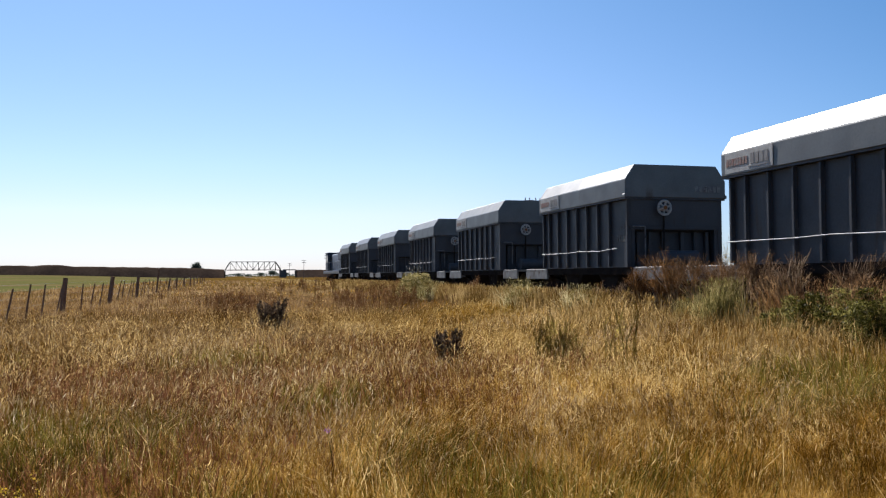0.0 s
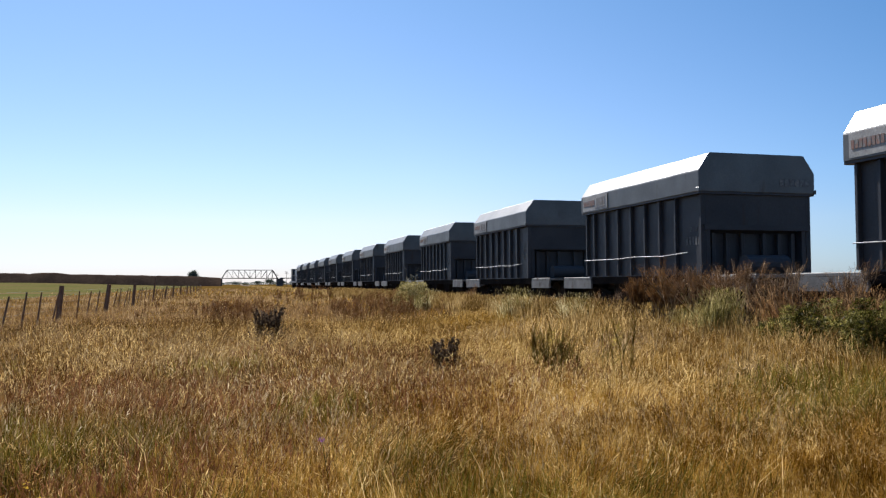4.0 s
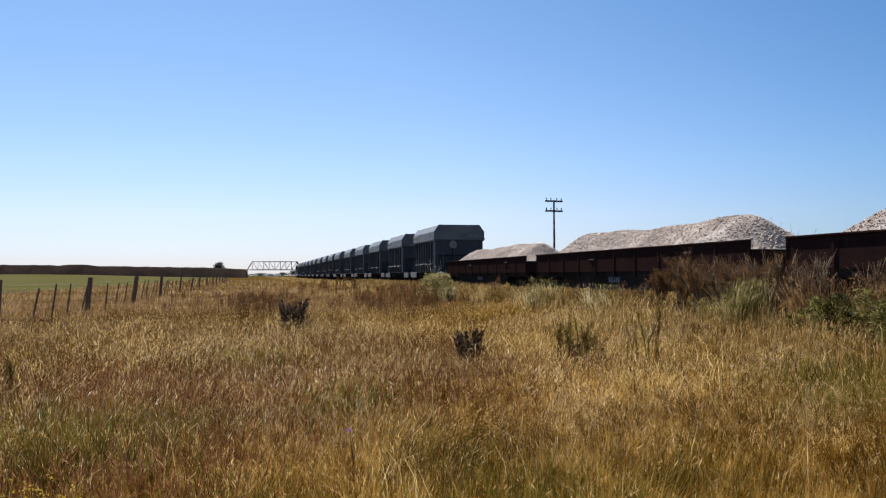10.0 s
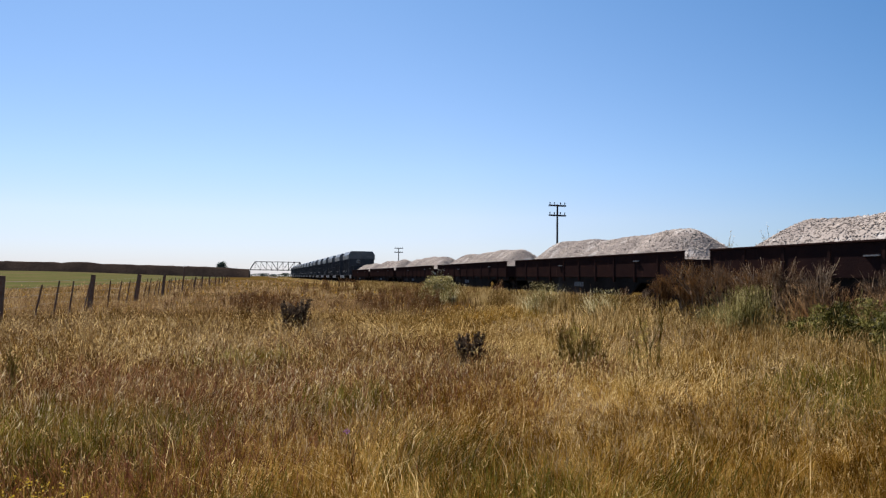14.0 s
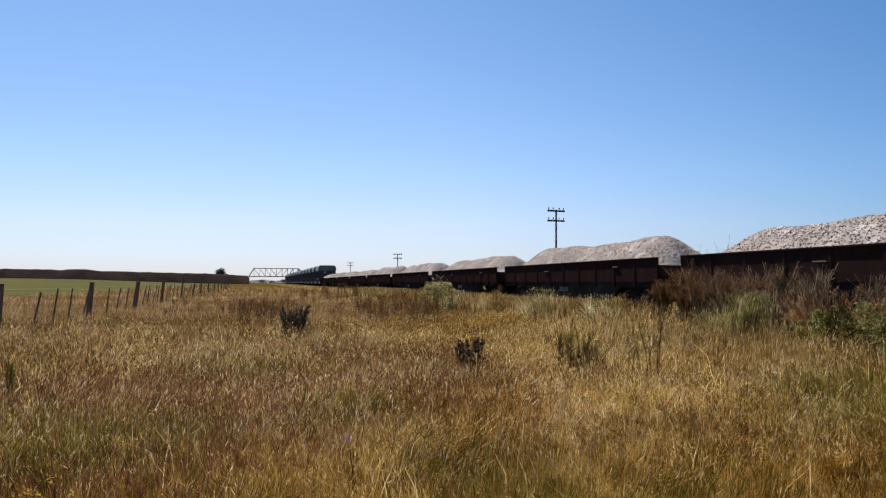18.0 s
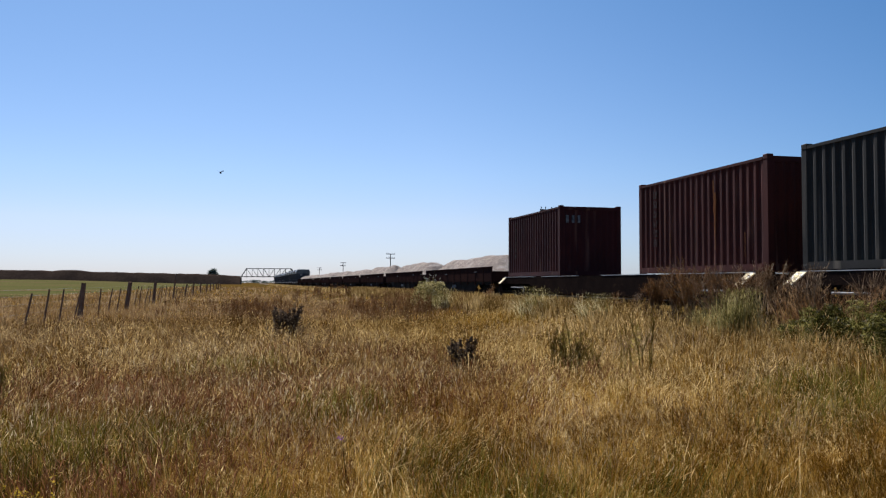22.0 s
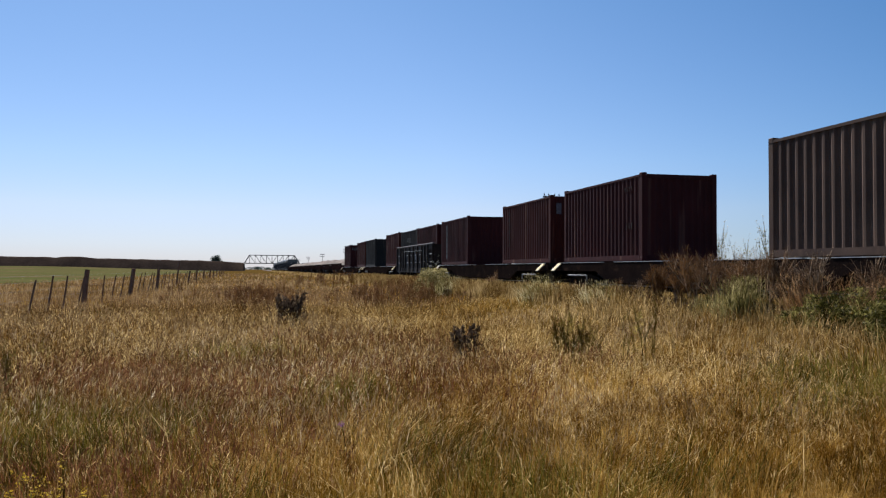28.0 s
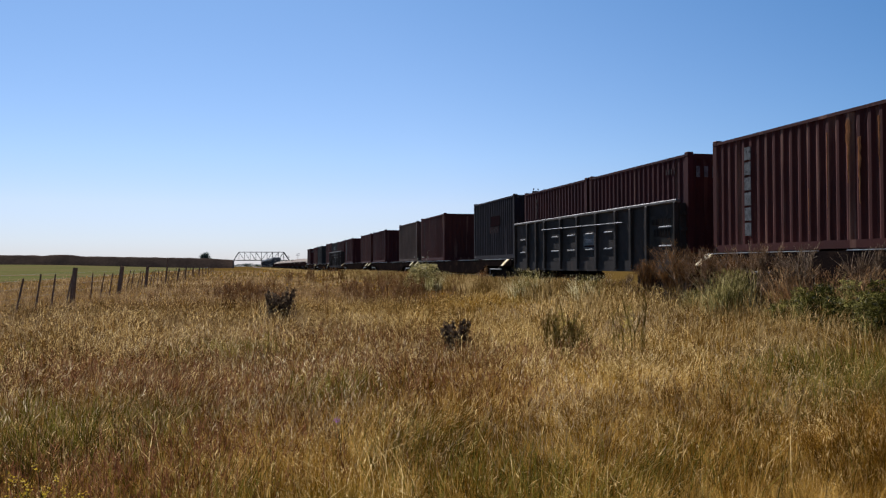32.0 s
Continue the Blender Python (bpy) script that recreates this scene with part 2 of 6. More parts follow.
M = {
    "soil": mk("soil", (0.095, 0.055, 0.013), (0.062, 0.038, 0.010), 0.35, 0.95, bump=0.5, fine=9.0, c3=(0.028, 0.031, 0.009), amount=0.42, world_space=True),
    "field": mk("field", (0.058, 0.064, 0.018), (0.092, 0.080, 0.030), 0.03, 0.95, bump=0.3, fine=1.0, c3=(0.105, 0.075, 0.036), streak=(0.2, 0.8, 1), amount=0.50, world_space=True),
    "bank": mk("bank", (0.036, 0.025, 0.019), (0.055, 0.038, 0.027), 0.08, 0.95, bump=0.6, fine=0.6, world_space=True),
    "ballast": mk("ballast", (0.16, 0.14, 0.12), (0.09, 0.075, 0.06), 2.0, 0.95, bump=1.0, fine=14.0),
    "rail": mk("rail_steel", (0.09, 0.05, 0.03), (0.14, 0.09, 0.06), 4.0, 0.55, 0.6),
    "sleeper": mk("sleeper_wood", (0.07, 0.055, 0.045), (0.11, 0.09, 0.075), 5.0, 0.9, bump=0.4),
    "hopper": mk("hopper_paint", (0.056, 0.057, 0.062), (0.040, 0.042, 0.047), 0.9, 0.5, 0.0, 0.1, 25, (0.055, 0.038, 0.027), (1.5, 1.5, 0.25), 0.38, grain=(0.88, 1.1)),
    "cover": mk("cover_paint", (0.142, 0.144, 0.140), (0.108, 0.110, 0.107), 1.1, 0.46, 0.45, 0.05, 25, (0.085, 0.068, 0.054), (1.2, 1.2, 0.4), 0.36, grain=(0.92, 1.07)),
    "platform": mk("platform_paint", (0.20, 0.195, 0.185), (0.13, 0.125, 0.115), 2.5, 0.6, 0, 0.1, 30, (0.07, 0.045, 0.03), (1, 1, 0.5), 0.44, grain=(0.88, 1.1)),
    "under": mk("underframe_grime", (0.030, 0.024, 0.020), (0.020, 0.016, 0.014), 2.0, 0.9, 0.0, 0.2),
    "wheel": mk("wheel_steel", (0.06, 0.045, 0.035), (0.035, 0.028, 0.025), 5.0, 0.55, 0.5),
    "white": mk("white_enamel", (0.62, 0.62, 0.6), (0.45, 0.44, 0.42), 6.0, 0.5),
    "mark": mk("faded_white_paint", (0.22, 0.22, 0.215), (0.12, 0.12, 0.12), 7.0, 0.7, c3=(0.07, 0.06, 0.055), amount=0.45),
    "faint_mark": mk("worn_pale_paint", (0.095, 0.080, 0.072), (0.055, 0.036, 0.032), 9.0, 0.8, c3=(0.05, 0.02, 0.017), amount=0.5),
    "pale_mark": mk("worn_grey_paint", (0.20, 0.20, 0.19), (0.12, 0.12, 0.115), 9.0, 0.8, c3=(0.05, 0.05, 0.05), amount=0.44),
    "red_patch": mk("faded_red_square", (0.027, 0.0125, 0.013), (0.021, 0.0125, 0.0135), 5.0, 0.8, c3=(0.020, 0.015, 0.016), amount=0.48),
    "red_mark": mk("faded_red_paint", (0.30, 0.165, 0.125), (0.25, 0.175, 0.15), 7.0, 0.7, c3=(0.25, 0.24, 0.22), amount=0.5),
    "dark_mark": mk("faded_dark_paint", (0.20, 0.185, 0.175), (0.25, 0.24, 0.225), 7.0, 0.7),
    "rust": mk("rusty_gondola_paint", (0.030, 0.0165, 0.0145), (0.039, 0.0200, 0.0160), 1.4, 0.8, 0.0, 0.2, 30, (0.060, 0.031, 0.022), (1.5, 1.5, 0.4), 0.36, grain=(0.88, 1.1)),
    "greywag": mk("grey_gondola_paint", (0.047, 0.037, 0.030), (0.027, 0.022, 0.018), 1.2, 0.75, 0.0, 0.2, 30, (0.085, 0.058, 0.042), (1.3, 1.3, 0.5), 0.42, grain=(0.85, 1.12)),
    "stencil": mk("faded_stencil_panel", (0.060, 0.054, 0.045), (0.040, 0.036, 0.031), 2.5, 0.8, c3=(0.03, 0.024, 0.02), amount=0.42),
    "sill": mk("grey_sill_paint", (0.042, 0.034, 0.028), (0.024, 0.019, 0.016), 0.7, 0.82, c3=(0.07, 0.062, 0.054), streak=(1, 0.6, 1), amount=0.42),
    "flat_sill": mk("grimy_sill_paint", (0.017, 0.012, 0.010), (0.026, 0.017, 0.013), 1.6, 0.85, 0.0, 0.2, 30, (0.045, 0.027, 0.018), (1, 0.5, 1.2), 0.42),
    "yellow": mk("worn_yellow_paint", (0.66, 0.50, 0.20), (0.58, 0.44, 0.17), 6.0, 0.6, c3=(0.7, 0.66, 0.54), amount=0.5),
    "stone": mk("pale_stone", (0.330, 0.275, 0.226), (0.235, 0.195, 0.165), 0.9, 0.92, 0, 0.12, 12.0, (0.41, 0.36, 0.31), (1, 1, 1), 0.45, grain=(0.86, 1.1), island=(0.68, 1.3)),
    "pole": mk("pole_steel", (0.07, 0.06, 0.06), (0.10, 0.08, 0.07), 3.0, 0.7),
    "post": mk("weathered_post", (0.19, 0.105, 0.068), (0.25, 0.155, 0.105), 6.0, 0.9, bump=0.6),
    "wire": mk("galvanised_wire", (0.12, 0.11, 0.10), (0.16, 0.15, 0.14), 4.0, 0.5, 0.6, 0),
    "bridge": mk("bridge_steel", (0.028, 0.027, 0.029), (0.042, 0.038, 0.037), 0.4, 0.8),
    "concrete": mk("abutment_concrete", (0.12, 0.11, 0.10), (0.08, 0.075, 0.07), 0.5, 0.9),
    "loco_dark": mk("loco_dark_blue", (0.02, 0.03, 0.05), (0.03, 0.04, 0.06), 1.0, 0.45),
    "loco_pale": mk("loco_pale_blue", (0.20, 0.235, 0.28), (0.15, 0.18, 0.215), 1.0, 0.5),
    "glass": mk("cab_glass", (0.02, 0.025, 0.03), (0.03, 0.035, 0.04), 1.0, 0.08, 0, 0),
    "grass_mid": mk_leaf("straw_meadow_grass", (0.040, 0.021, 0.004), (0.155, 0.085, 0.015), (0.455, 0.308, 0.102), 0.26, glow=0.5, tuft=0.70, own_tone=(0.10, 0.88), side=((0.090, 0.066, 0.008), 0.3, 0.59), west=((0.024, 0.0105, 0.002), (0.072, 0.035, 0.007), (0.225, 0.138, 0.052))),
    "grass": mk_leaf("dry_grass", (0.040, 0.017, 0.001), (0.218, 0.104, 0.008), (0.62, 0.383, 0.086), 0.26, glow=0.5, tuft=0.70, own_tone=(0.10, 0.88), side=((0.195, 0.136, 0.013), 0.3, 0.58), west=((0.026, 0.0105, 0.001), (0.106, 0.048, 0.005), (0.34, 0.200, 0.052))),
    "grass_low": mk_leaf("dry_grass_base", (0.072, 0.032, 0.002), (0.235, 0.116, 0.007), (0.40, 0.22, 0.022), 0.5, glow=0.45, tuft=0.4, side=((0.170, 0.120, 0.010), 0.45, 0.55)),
    "seed": mk_leaf("grass_seed_heads", (0.10, 0.045, 0.007), (0.29, 0.163, 0.036), (0.84, 0.62, 0.27), 0.3, glow=0.5, tuft=0.55, own_tone=(0.05, 0.95)),
    "green_grass": mk_leaf("green_grass", (0.030, 0.025, 0.004), (0.080, 0.066, 0.008), (0.22, 0.178, 0.036), 0.8, glow=0.45, tuft=0.3),
    "dead_stem": mk_leaf("dead_stems", (0.10, 0.060, 0.030), (0.27, 0.18, 0.10), (0.55, 0.41, 0.26), 1.0, 0.12),
    "dead_head": mk_leaf("dead_seed_heads", (0.036, 0.019, 0.009), (0.090, 0.046, 0.019), (0.18, 0.100, 0.046), 0.8, 0.4, own_tone=(0.05, 0.95)),
    "tuft": mk_leaf("silver_tuft", (0.055, 0.047, 0.010), (0.23, 0.185, 0.058), (0.80, 0.69, 0.41), 0.5, 0.5, own_tone=(0.05, 0.95)),
    # green leaves; the light end is raised to paint in their sunlit highlights
    "green_leaf": mk_leaf("green_weed", (0.012, 0.012, 0.002), (0.042, 0.040, 0.005), (0.33, 0.29, 0.085), 1.6, 0.5, rough=0.5, sheen=0.05),
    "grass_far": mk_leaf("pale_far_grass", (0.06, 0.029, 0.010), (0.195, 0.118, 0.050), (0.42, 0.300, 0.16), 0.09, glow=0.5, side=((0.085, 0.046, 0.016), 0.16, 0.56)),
    "dock": mk_leaf("dock_brown", (0.050, 0.022, 0.007), (0.125, 0.058, 0.019), (0.24, 0.13, 0.050), 0.6, 0.4),
    "dead_rust": mk_leaf("rusty_orange_heads", (0.046, 0.021, 0.007), (0.125, 0.058, 0.018), (0.23, 0.118, 0.040), 0.8, 0.45),
    "reed": mk_leaf("reddish_reed_grass", (0.08, 0.038, 0.015), (0.22, 0.115, 0.046), (0.50, 0.32, 0.15), 0.8, 0.45),
    "bunch": mk_leaf("grey_green_bunch", (0.06, 0.052, 0.012), (0.19, 0.158, 0.050), (0.48, 0.40, 0.18), 0.8, 0.5, own_tone=(0.1, 0.9)),
    "sorrel": mk_leaf("reddish_sorrel", (0.045, 0.016, 0.006), (0.115, 0.044, 0.018), (0.24, 0.115, 0.052), 0.7, 0.45, own_tone=(0.1, 0.9)),
    # the near-white end paints the sparkle of sunlit seed heads
    "oat": mk_leaf("oat_heads_with_glint", (0.09, 0.050, 0.016), (0.28, 0.190, 0.082), (0.84, 0.70, 0.45), 0.9, 0.5, own_tone=(0.05, 0.95), sheen=0.10),
    "shrub": mk_leaf("dark_shrub", (0.045, 0.030, 0.019), (0.088, 0.061, 0.040), (0.17, 0.125, 0.082), 2.0, 0.3, rough=0.9, sheen=0.0),
    # far trees only: leaf colours paled and greyed to carry distance haze
    "hazed_tree_leaf": mk_leaf("hazed_tree_leaf", (0.06, 0.075, 0.06), (0.09, 0.11, 0.085), (0.13, 0.15, 0.115), 0.3, 0.3),
    "bark": mk("bark", (0.07, 0.055, 0.04), (0.10, 0.08, 0.06), 4.0, 0.95, bump=0.6),
    "straw": mk_leaf("straw_grass", (0.075, 0.041, 0.010), (0.21, 0.132, 0.038), (0.46, 0.33, 0.145), 0.4, glow=0.5, own_tone=(0.1, 0.9)),
    "pale_fluff": mk_leaf("pale_fluff", (0.09, 0.050, 0.018), (0.21, 0.135, 0.058), (0.50, 0.38, 0.22), 0.8, glow=0.5),
    "sign": mk("faded_sign_paint", (0.42, 0.41, 0.38), (0.33, 0.32, 0.30), 6.0, 0.6),
    "thistle_green": mk_leaf("thistle_green", (0.095, 0.066, 0.014), (0.20, 0.145, 0.030), (0.40, 0.31, 0.08), 1.0, 0.55),
    "top_edge": mk("worn_edge_paint", (0.15, 0.13, 0.11), (0.09, 0.075, 0.06), 4.0, 0.6),
    "dead_dark": mk_leaf("dead_dark_heads", (0.026, 0.015, 0.009), (0.058, 0.033, 0.018), (0.13, 0.080, 0.045), 0.8, 0.4, own_tone=(0.05, 0.95)),
    "rust_streak": mk("rust_streak", (0.26, 0.115, 0.05), (0.16, 0.065, 0.03), 3.0, 0.8),
    "petal": mk_leaf("purple_petal", (0.14, 0.045, 0.15), (0.22, 0.075, 0.23), (0.36, 0.16, 0.36), 2.0, 0.4),
    "yellow_petal": mk_leaf("yellow_petal", (0.45, 0.28, 0.02), (0.6, 0.42, 0.03), (0.7, 0.5, 0.06), 2.0, 0.3),
    "white_petal": mk_leaf("pale_petal", (0.5, 0.48, 0.36), (0.62, 0.6, 0.48), (0.75, 0.74, 0.66), 2.0, 0.3),
}
BOX_PAINT = {
    "maroon": mk("maroon_container", (0.062, 0.015, 0.0135), (0.043, 0.0115, 0.0105), 0.8, 0.74, 0, 0.08, 30, (0.13, 0.060, 0.040), (2.5, 2.5, 0.15), 0.40, grain=(0.9, 1.08)),
    "red": mk("red_brown_container", (0.078, 0.020, 0.0145), (0.056, 0.015, 0.0115), 0.8, 0.74, 0, 0.08, 30, (0.22, 0.105, 0.065), (2.5, 2.5, 0.15), 0.41, grain=(0.9, 1.08)),
    "green": mk("dark_green_container", (0.026, 0.025, 0.021), (0.034, 0.031, 0.027), 0.8, 0.74, 0, 0.08, 30, (0.12, 0.10, 0.075), (2.5, 2.5, 0.15), 0.40, grain=(0.9, 1.08)),
    "tan": mk("tan_container", (0.118, 0.074, 0.050), (0.082, 0.050, 0.035), 0.8, 0.74, 0, 0.08, 30, (0.13, 0.08, 0.05), (2, 2, 0.2), 0.38, grain=(0.9, 1.08)),
    "navy": mk("dark_blue_container", (0.019, 0.0145, 0.0165), (0.026, 0.020, 0.021), 0.8, 0.74, 0, 0.08, 30, (0.12, 0.09, 0.08), (2.5, 2.5, 0.15), 0.40, grain=(0.9, 1.08)),
}


# ---- mesh helpers ----
def part(name, bm, material, parent=None, label="", smooth=False):
    """Links a bmesh as one mesh object, under a thing or a part where one is given."""
    me = bpy.data.meshes.new(name)
    bm.to_mesh(me)
    bm.free()
    me.materials.append(material)
    if smooth:
        me.polygons.foreach_set("use_smooth", [True] * len(me.polygons))
    ob = new(name, me)
    if parent:
        ob.parent = parent
    if label:
        ob["label"] = label
    return ob


def share(name, ob, parent, x=0.0, y=0.0, z=0.0):
    """Another part on the same mesh."""
    o = new(name, ob.data)
    o.parent = parent
    o.matrix_basis = pose(x, y, z)
    return o


def box(bm, x0, x1, y0, y1, z0, z1, bevel=0.0):
    vs = [bm.verts.new((x, y, z)) for x in (x0, x1) for y in (y0, y1) for z in (z0, z1)]
    fs = [bm.faces.new([vs[i] for i in f]) for f in ((0, 1, 3, 2), (4, 6, 7, 5), (0, 4, 5, 1), (2, 3, 7, 6), (0, 2, 6, 4), (1, 5, 7, 3))]
    if bevel:
        es = list({e for f in fs for e in f.edges})
        bmesh.ops.bevel(bm, geom=es, offset=bevel, segments=1, affect="EDGES")
    return bm


def B(*a, bevel=0.0):
    return box(bmesh.new(), *a, bevel=bevel)


def rod(bm, p, q, r, seg=6, r2=None):
    p, q = Vector(p), Vector(q)
    d = q - p
    r2 = r if r2 is None else r2
    m = Matrix.Translation((p + q) / 2) @ d.to_track_quat("Z", "Y").to_matrix().to_4x4()
    bmesh.ops.create_cone(bm, cap_ends=True, segments=seg, radius1=r, radius2=r2, depth=d.length, matrix=m)
    return bm


def prism(bm, outline, axis, a, b):
    """A closed outline of (u, v) pushed along an axis from a to b."""
    put = {"y": lambda u, v, w: (u, w, v), "x": lambda u, v, w: (w, u, v), "z": lambda u, v, w: (u, v, w)}[axis]
    lo = [bm.verts.new(put(u, v, a)) for u, v in outline]
    hi = [bm.verts.new(put(u, v, b)) for u, v in outline]
    n = len(outline)
    bm.faces.new(lo)
    bm.faces.new(hi[::-1])
    for i in range(n):
        bm.faces.new((lo[i], hi[i], hi[(i + 1) % n], lo[(i + 1) % n]))
    bmesh.ops.recalc_face_normals(bm, faces=bm.faces[:])
    return bm


def mesh_np(name, verts, tris, material):
    me = bpy.data.meshes.new(name)
    v, f = np.asarray(verts, np.float32).reshape(-1, 3), np.asarray(tris, np.int32).reshape(-1, 3)
    me.vertices.add(len(v))
    me.vertices.foreach_set("co", v.ravel())
    me.loops.add(f.size)
    me.loops.foreach_set("vertex_index", f.ravel())
    me.polygons.add(len(f))
    me.polygons.foreach_set("loop_start", np.arange(0, f.size, 3, dtype=np.int32))
    me.polygons.foreach_set("loop_total", np.full(len(f), 3, np.int32))
    me.update(calc_edges=True)
    me.materials.append(material)
    return me


def thing(name, label, category, group="", kind=""):
    return tagged(new(name), label, category, group, kind)


RNG = np.random.default_rng(7)


def wave(x, y, s):
    """A smooth field of bumps, about -1 to 1."""
    return (np.sin(x * 1.7 / s + 1.3) * np.cos(y * 1.1 / s + 0.4) + np.sin((x + y) * 0.9 / s + 2.1) + np.cos((x - 1.6 * y) * 1.3 / s)) / 3.0


def step(a, b, x):
    t = np.clip((x - a) / (b - a), 0, 1)
    return t * t * (3 - 2 * t)


def ground_z(x, y):
    x, y = np.asarray(x, float), np.asarray(y, float)
    near = 1.0 - step(40, 200, np.hypot(x, y))
    z = 0.05 * wave(x, y, 2.3) * near + 0.04 * wave(x, y, 0.9) * near
    z = z + 0.42 * step(5.0, 9.3, x) * (1 - step(15.2, 20, x))
    return z + 3.3 * step(150, 660, y) * step(-10, -170, x)


# ---- ground, field, crossing embankment ----
def sheet():
    ax = np.concatenate([np.linspace(0, 30, 61), np.geomspace(31, 3500, 60)])
    xs = np.concatenate([-ax[:0:-1], ax])
    ys = np.concatenate([-np.geomspace(31, 3500, 30)[::-1], np.linspace(-30, 90, 200), np.geomspace(92, 4300, 90)])
    X, Y = np.meshgrid(xs, ys)
    V = np.stack([X, Y, ground_z(X, Y)], -1).reshape(-1, 3)
    nx, ny = len(xs), len(ys)
    i = (np.arange(ny - 1)[:, None] * nx + np.arange(nx - 1)[None]).ravel()
    F = np.concatenate([np.stack([i, i + 1, i + nx + 1], -1), np.stack([i, i + nx + 1, i + nx], -1)])
    me = mesh_np("ground", V, F, M["soil"])
    me.materials.append(M["field"])
    cx = V[F].mean(1)
    me.polygons.foreach_set("material_index", ((cx[:, 0] < -23.0) & (cx[:, 1] > 55) & (cx[:, 1] < 690)).astype(np.int32))
    me.polygons.foreach_set("use_smooth", np.ones(len(F), bool))
    tagged(new("ground", me), "dry grassland soil with a green field past the fence", "ground", kind="structure")


sheet()


def ridge(name, x0, x1, top, n):
    """A scrubby earth bank across the plain."""
    xs = np.linspace(x0, x1, n)
    prof = [(-16, -0.5), (-5.5, 0.86), (-3, 1.0), (3, 1.0), (5.5, 0.86), (16, -0.5)]
    V, F = [], []
    for x in xs:
        tz, gz = top(x), float(ground_z(x, 700))
        for k, (dy, h) in enumerate(prof):
            bump = 0.35 * float(wave(x + 13 * k, dy * 3, 3.1)) + 0.2 * float(wave(x * 2.3 + 7 * k, dy, 1.7)) if h > 0 else 0
            V.append((x, 700 + dy, gz + (tz - gz) * h + bump if h > 0 else gz - 0.5))
    m = len(prof)
    for i in range(n - 1):
        for k in range(m - 1):
            a = i * m + k
            F += [(a, a + m, a + m + 1), (a, a + m + 1, a + 1)]
    for e in (0, (n - 1) * m):
        F += [(e, e + 1, e + 2), (e, e + 2, e + 3), (e, e + 3, e + 4), (e, e + 4, e + 5)]
    tagged(new(name, mesh_np(name, V, F, M["bank"])), "dark brown scrub-covered earth bank of a crossing line", "embankment", kind="structure")


ridge("embankment_west", -2200, -7.0, lambda x: float(np.interp(x, [-900, -176, -150, -142, -134, -124, -32, -7], [13.5, 10.8, 10.3, 11.1, 11.1, 9.9, 8.3, 6.75])), 500)
ridge("embankment_east", 52.0, 900, lambda x: 6.5, 260)


def truss_bridge():
    t = thing("truss_bridge", "dark steel through-truss railway bridge over the plain", "bridge")
    t.matrix_basis = pose(0, 700, 0)
    xl, xr, zb, zt = -6.6, 39.2, 6.75, 13.55
    xa, xb, n = -2.2, 34.6, 8
    dx = (xb - xa) / n
    for y in (-2.6, 2.6):
        part("top_chord", B(xa, xb, y - 0.2, y + 0.2, zt - 0.45, zt, bevel=0.03), M["bridge"], t)
        part("bottom_chord", B(xl, xr, y - 0.2, y + 0.2, zb - 0.55, zb - 0.05, bevel=0.03), M["bridge"], t)
        part("end_post", rod(bmesh.new(), (xl + 0.2, y, zb - 0.2), (xa, y, zt - 0.2), 0.36, 4), M["bridge"], t)
        part("end_post", rod(bmesh.new(), (xr - 0.2, y, zb - 0.2), (xb, y, zt - 0.2), 0.36, 4), M["bridge"], t)
        for k in range(n + 1):
            part("upright", rod(bmesh.new(), (xa + k * dx, y, zb - 0.1), (xa + k * dx, y, zt - 0.2), 0.14, 4), M["bridge"], t)
            if k < n:
                lo, hi = (k, k + 1) if k >= n / 2 else (k + 1, k)
                part("diagonal", rod(bmesh.new(), (xa + lo * dx, y, zb - 0.2), (xa + hi * dx, y, zt - 0.3), 0.15, 4), M["bridge"], t)
    for k in range(n + 1):
        part("top_strut", B(xa + k * dx - 0.1, xa + k * dx + 0.1, -2.4, 2.4, zt - 0.35, zt - 0.1), M["bridge"], t)
        part("floor_beam", B(xa + k * dx - 0.15, xa + k * dx + 0.15, -2.4, 2.4, zb - 0.75, zb - 0.25), M["bridge"], t)
    part("deck", B(xl, xr, -1.8, 1.8, zb - 0.25, zb + 0.05), M["sleeper"], t)
    a = thing("bridge_abutment", "weathered concrete abutment at the bridge end", "abutment", "bridge abutments")
    part("body", B(-3.5, 0, -5, 5, -1.0, 6.1, bevel=0.1), M["concrete"], a)
    part("bearing_shelf", B(-0.2, 1.6, -4, 4, -1.0, 5.9, bevel=0.1), M["concrete"], a)
    a.matrix_basis = pose(-7.6, 700, 0)
    copy_thing(a, pose(52.5, 700, 0, 0, 0, 180))
    p = thing("bridge_pier", "broad concrete pier between two bridge spans", "pier")
    part("shaft", B(38.0, 43.5, -4, 4, -1, 5.7, bevel=0.2), M["concrete"], p)
    part("cap", B(37.7, 43.8, -4.4, 4.4, 5.7, 6.2, bevel=0.1), M["concrete"], p)
    p.matrix_basis = pose(0, 700, 0)
    g = thing("girder_span", "short dark plate-girder span beside the truss", "bridge")
    for y in (-1.8, 1.8):
        part("girder", B(41.0, 51.5, y - 0.2, y + 0.2, 6.2, 6.9), M["bridge"], g)
    part("deck", B(41.0, 51.5, -1.55, 1.55, 6.6, 6.8), M["sleeper"], g)
    g.matrix_basis = pose(0, 700, 0)


truss_bridge()


